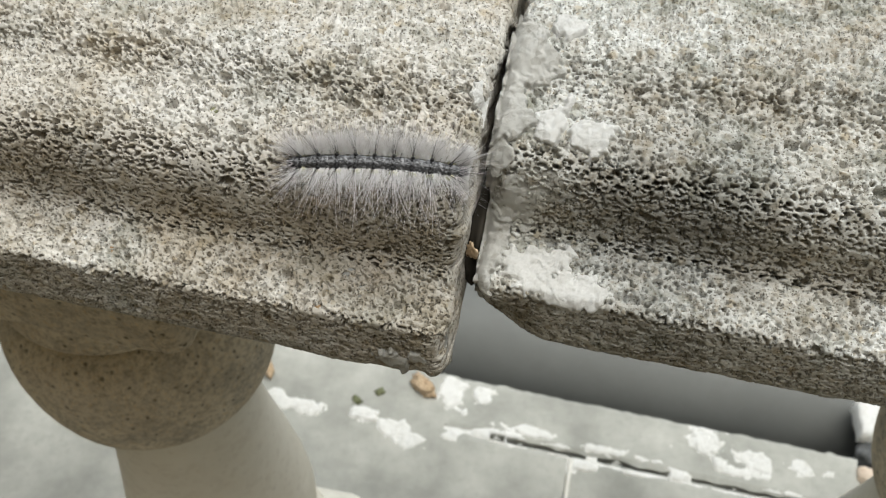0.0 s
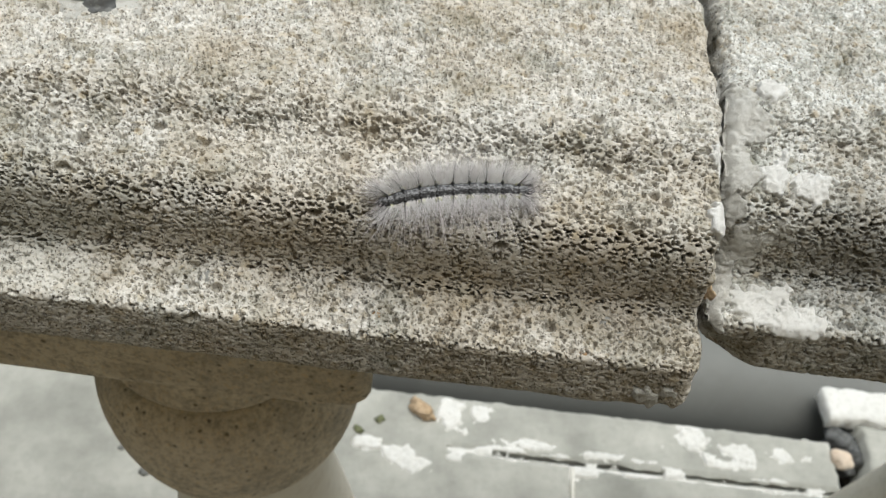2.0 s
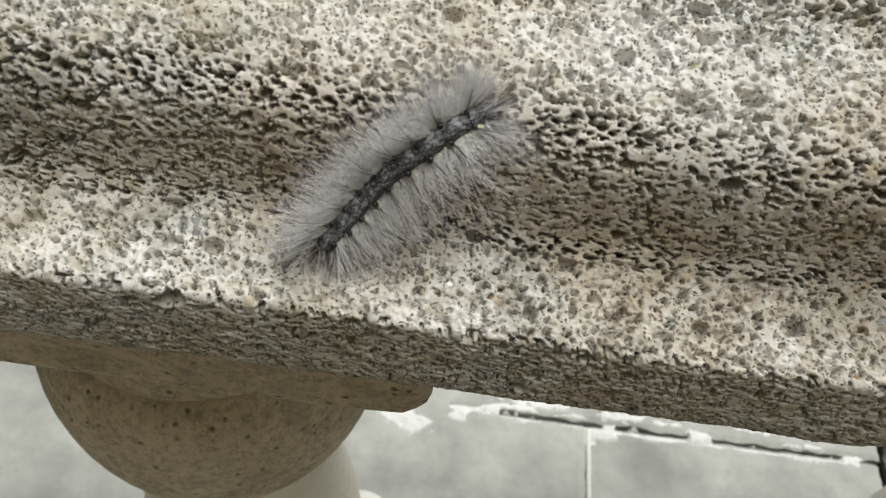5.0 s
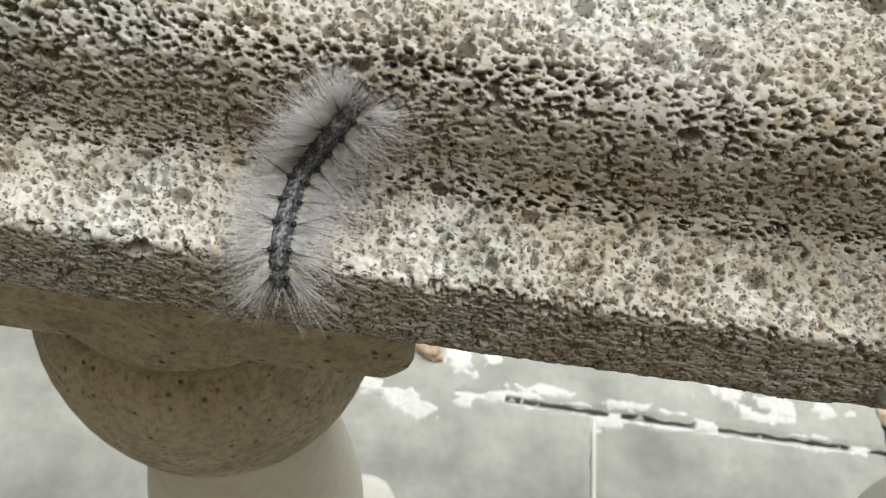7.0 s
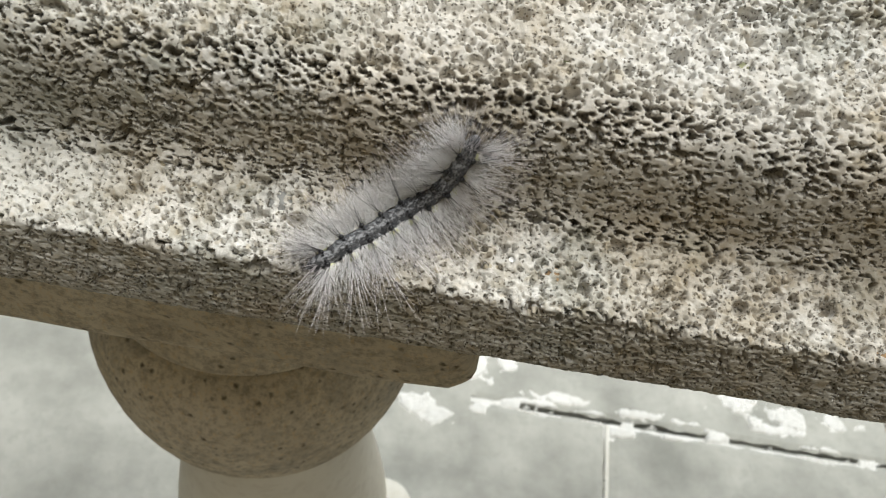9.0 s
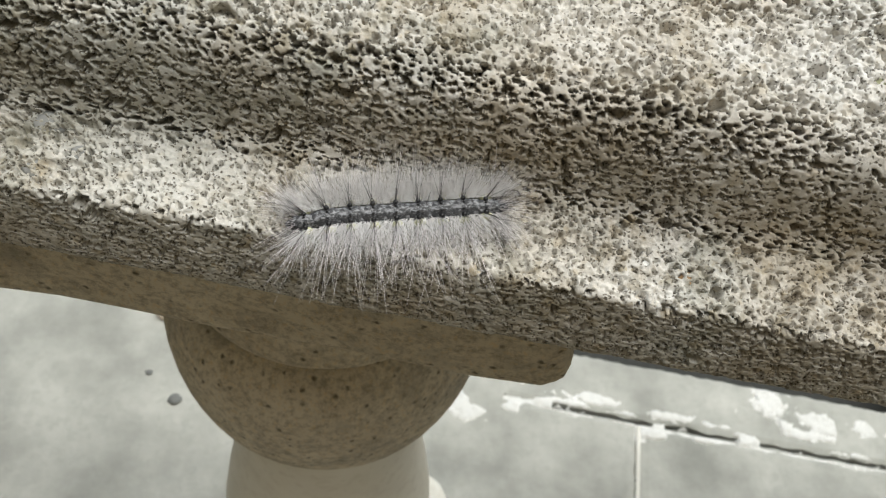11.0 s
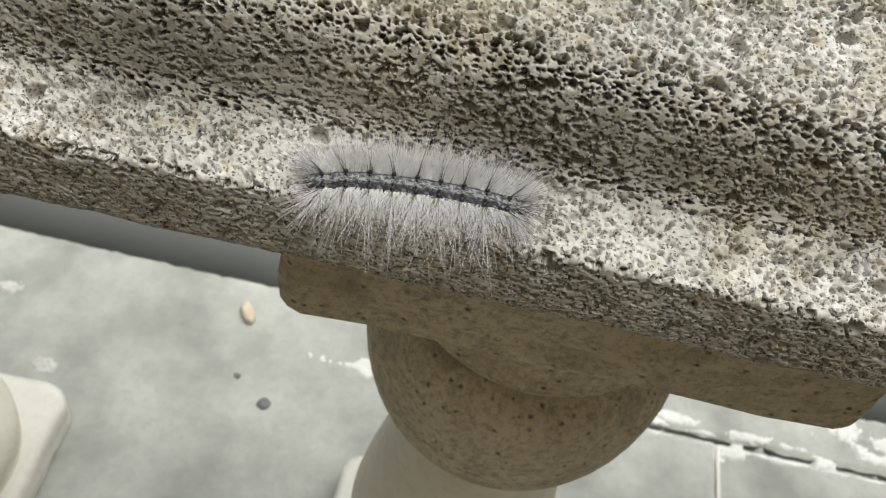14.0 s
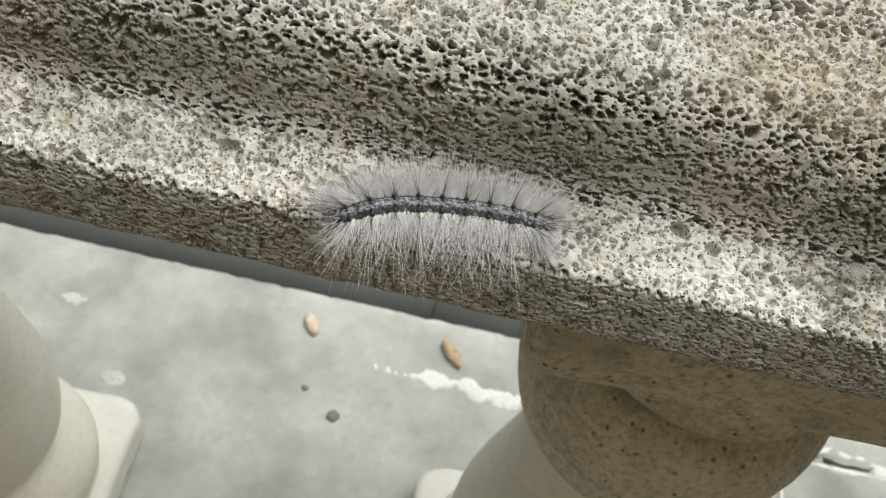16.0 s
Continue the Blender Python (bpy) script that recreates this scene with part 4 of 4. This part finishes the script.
def caterpillar():
    ob = new("caterpillar")
    rng = random.Random(11)
    pieces = []
    for k in range(SEGMENTS):
        taper = 1.0 if 0 < k < SEGMENTS - 1 else 0.78
        bm = bmesh.new()
        bmesh.ops.create_uvsphere(bm, u_segments=32, v_segments=20, radius=1)
        bmesh.ops.scale(bm, verts=bm.verts, vec=(0.0031, 0.00142 * taper, 0.00155 * taper))
        for v in bm.verts:
            v.co += 0.00016 * noise.noise_vector(v.co * 1100 + Vector((k, 0, 0))) + 0.00007 * noise.noise_vector(v.co * 4000 + Vector((k, 0, 7)))
        seg = part("segment", bm, SKIN, ob)
        seg.location = ((SEGMENTS / 2 - k) * PITCH, 0, 0)
        for ang, r in ((-47, 0.00038), (-18, 0.00020), (18, 0.00020), (47, 0.00042)):
            a = radians(ang)
            bm = bmesh.new()
            bmesh.ops.create_uvsphere(bm, u_segments=10, v_segments=6, radius=r)
            bmesh.ops.translate(bm, verts=bm.verts, vec=(0.0002, 0.00162 * math.sin(a) * taper, 0.00172 * math.cos(a) * taper))
            part("tubercle", bm, BLACK, seg, "black tubercle")
        for ang in (-82, 82):
            a = radians(ang)
            bm = bmesh.new()
            bmesh.ops.create_uvsphere(bm, u_segments=12, v_segments=8, radius=1)
            bmesh.ops.scale(bm, verts=bm.verts, vec=(0.00090, 0.00060, 0.00066))
            bmesh.ops.translate(bm, verts=bm.verts, vec=(0.0001, 0.00180 * math.sin(a) * taper, 0.00180 * math.cos(a) * taper))
            part("wart", bm, YELLOW, seg, "pale yellow wart")
        place = 1 - 2 * k / (SEGMENTS - 1)
        sweep = 0.12 * place + 0.62 * place ** 5
        long = 1 - 0.22 * abs(place) ** 3
        for side in (-1, 1):
            dense, long_hairs, tall = (340, 18, 0.0095) if side < 0 else (150, 26, 0.0112)
            sheet = [(o * PITCH / 6, side * a) for o in (-3, -2, -1, 0, 1, 2) for a in (58, 72, 88)]
            part("hair", hairs(rng, long_hairs, tall * long, 0.000044, [(0.0001, side * 74), (0.0001, side * 84)], 13, 0.27, sweep), WHITE_HAIR, seg, "long silvery white bristle tuft")
            part("hair", hairs(rng, dense, 0.0056, 0.000030, sheet, 13, 0.34, sweep, 2), SOFT_HAIR, seg, "dense fine white underhair")
            part("hair", hairs(rng, 8, 0.0070, 0.000034, [(0.0001, side * 100), (0.0001, side * 92)], 15, 0.45, sweep), WHITE_HAIR, seg, "short white bristles")
            part("hair", hairs(rng, 6, 0.0058, 0.000044, [(0.0002, side * 48)], 6, 0.13, sweep), DARK_HAIR, seg, "dark bristle tuft")
            part("hair", hairs(rng, 3, 0.0092, 0.000028, [(0.0001, side * 80)], 16, 0.30, sweep), DARK_HAIR, seg, "dark hair among the white")
        part("hair", hairs(rng, 16, 0.0026, 0.000030, [(o, a) for o in (-0.001, 0.0004) for a in (-20, 20)], 24, 0.6), DARK_HAIR, seg, "short dark hair of the back")
        if k in (0, SEGMENTS - 1):
            turn = 68 if k == 0 else -68
            ends = [(0.0, s * a) for s in (-1, 1) for a in (10, 35, 60)]
            for mat, count, reach in ((WHITE_HAIR, 60, 0.0078), (DARK_HAIR, 56, 0.0064), (WHITE_HAIR, 12, 0.0125)):
                fan = part("hair", hairs(rng, count, reach, 0.000028, ends, 14, 0.4), mat, seg, "hair fan at the body's end")
                fan.matrix_basis = pose(0, 0, 0, 0, turn, 0)
        if k == 0:
            bm = bmesh.new()
            bmesh.ops.create_uvsphere(bm, u_segments=16, v_segments=10, radius=0.0012)
            bmesh.ops.translate(bm, verts=bm.verts, vec=(0.0014, 0, -0.0003))
            part("head", bm, BLACK, seg, "glossy black head")
        pieces.append(seg)
    tagged(ob, "hairy grey caterpillar with long white bristles crawling on the handrail", "caterpillar")
    return ob, pieces


larva, rings = caterpillar()


def rail_point(u, lift):
    """Place and outward normal on the handrail's front, u metres along its outline from the middle of the top."""
    pts = np.array(PROFILE)
    arc = np.r_[0, np.cumsum(np.linalg.norm(np.diff(pts, axis=0), axis=1))]

    def at(w):
        return np.array((np.interp(w, arc, pts[:, 0]), np.interp(w, arc, pts[:, 1])))

    d = at(u + 0.0028) - at(u - 0.0028)
    n = np.array((d[1], -d[0])) / (np.linalg.norm(d) + 1e-9)
    n = n if n[1] > -0.2 and n[0] <= 0.5 else -n
    c = (at(u - 0.0018) + at(u) + at(u + 0.0018)) / 3
    return c + n * lift, n


# seconds, then along the rail and along its outline: head, middle, tail
CRAWL = [
    (0, -0.0113, 0.0657, 0.0053, 0.0634, 0.0219, 0.0625),
    (0.5, -0.0188, 0.0639, -0.0032, 0.0617, 0.0124, 0.0635),
    (1, -0.0293, 0.0638, -0.0128, 0.0611, 0.0037, 0.0632),
    (1.5, -0.0399, 0.0651, -0.0240, 0.0612, -0.0075, 0.0616),
    (2, -0.0503, 0.0654, -0.0348, 0.0613, -0.0187, 0.0597),
    (2.5, -0.0581, 0.0670, -0.0436, 0.0624, -0.0285, 0.0600),
    (3, -0.0663, 0.0713, -0.0513, 0.0642, -0.0354, 0.0596),
    (3.5, -0.0692, 0.0783, -0.0574, 0.0672, -0.0419, 0.0610),
    (4, -0.0714, 0.0854, -0.0622, 0.0722, -0.0470, 0.0637),
    (4.2, -0.0729, 0.0849, -0.0622, 0.0727, -0.0476, 0.0635),
    (6.3, -0.0673, 0.0981, -0.0700, 0.0835, -0.0608, 0.0713),
    (6.5, -0.0682, 0.0977, -0.0693, 0.0827, -0.0601, 0.0704),
    (7, -0.0699, 0.0997, -0.0693, 0.0848, -0.0627, 0.0720),
    (7.5, -0.0734, 0.1005, -0.0691, 0.0854, -0.0628, 0.0721),
    (8, -0.0727, 0.0982, -0.0685, 0.0848, -0.0626, 0.0726),
    (8.5, -0.0769, 0.0959, -0.0680, 0.0854, -0.0626, 0.0725),
    (8.7, -0.0790, 0.0963, -0.0684, 0.0859, -0.0624, 0.0722),
    (10.8, -0.0996, 0.0955, -0.0861, 0.0905, -0.0741, 0.0834),
    (11, -0.1047, 0.0955, -0.0904, 0.0913, -0.0760, 0.0872),
    (11.5, -0.1161, 0.0968, -0.1019, 0.0926, -0.0872, 0.0901),
    (12, -0.1277, 0.0971, -0.1131, 0.0933, -0.0980, 0.0914),
    (12.5, -0.1380, 0.0957, -0.1237, 0.0934, -0.1093, 0.0912),
    (13, -0.1498, 0.0951, -0.1343, 0.0922, -0.1186, 0.0925),
    (13.5, -0.1584, 0.0955, -0.1441, 0.0934, -0.1297, 0.0918),
    (14, -0.1709, 0.0950, -0.1550, 0.0923, -0.1389, 0.0921),
    (14.5, -0.1814, 0.0946, -0.1672, 0.0926, -0.1530, 0.0908),
    (15, -0.1960, 0.0950, -0.1807, 0.0918, -0.1649, 0.0911),
    (15.5, -0.2116, 0.0947, -0.1955, 0.0920, -0.1790, 0.0919),
    (16, -0.2226, 0.0966, -0.2072, 0.0920, -0.1909, 0.0913),
]


def motions():
    whole, parts_rows = [], [[] for _ in rings]
    for t, hx, hu, mx, mu, tx, tu in CRAWL:
        s = np.linspace(0, 1, 40)
        c = 2 * (1 - s) * (0.5 - s), 4 * s * (1 - s), 2 * s * (s - 0.5)
        px = c[0] * hx + c[1] * mx + c[2] * tx
        pu = c[0] * hu + c[1] * mu + c[2] * tu
        line = []
        for x, u in zip(px, pu):
            (y, z), n = rail_point(u, 0.0019)
            line.append(((x, y, z), (0, n[0], n[1])))
        place = np.array([p for p, _ in line])
        up = np.array([n for _, n in line])
        arc = np.r_[0, np.cumsum(np.linalg.norm(np.diff(place, axis=0), axis=1))]
        mid = Vector(place[20])
        whole.append((t, Matrix.Translation(mid)))
        for k in range(SEGMENTS):
            w = arc[-1] * (0.05 + 0.90 * (k + 0.25) / (SEGMENTS - 0.5))

            def at(a, data):
                return Vector([np.interp(a, arc, data[:, i]) for i in range(3)])

            ahead = (at(w - 0.0012, place) - at(w + 0.0012, place)).normalized()
            n = at(w, up)
            side = n.cross(ahead).normalized()
            n = ahead.cross(side)
            m = Matrix((ahead, side, n)).transposed().to_4x4()
            m.translation = at(w, place) - mid
            parts_rows[k].append((t, m))
    walk(larva, whole)
    for seg, rows in zip(rings, parts_rows):
        walk(seg, rows)


motions()
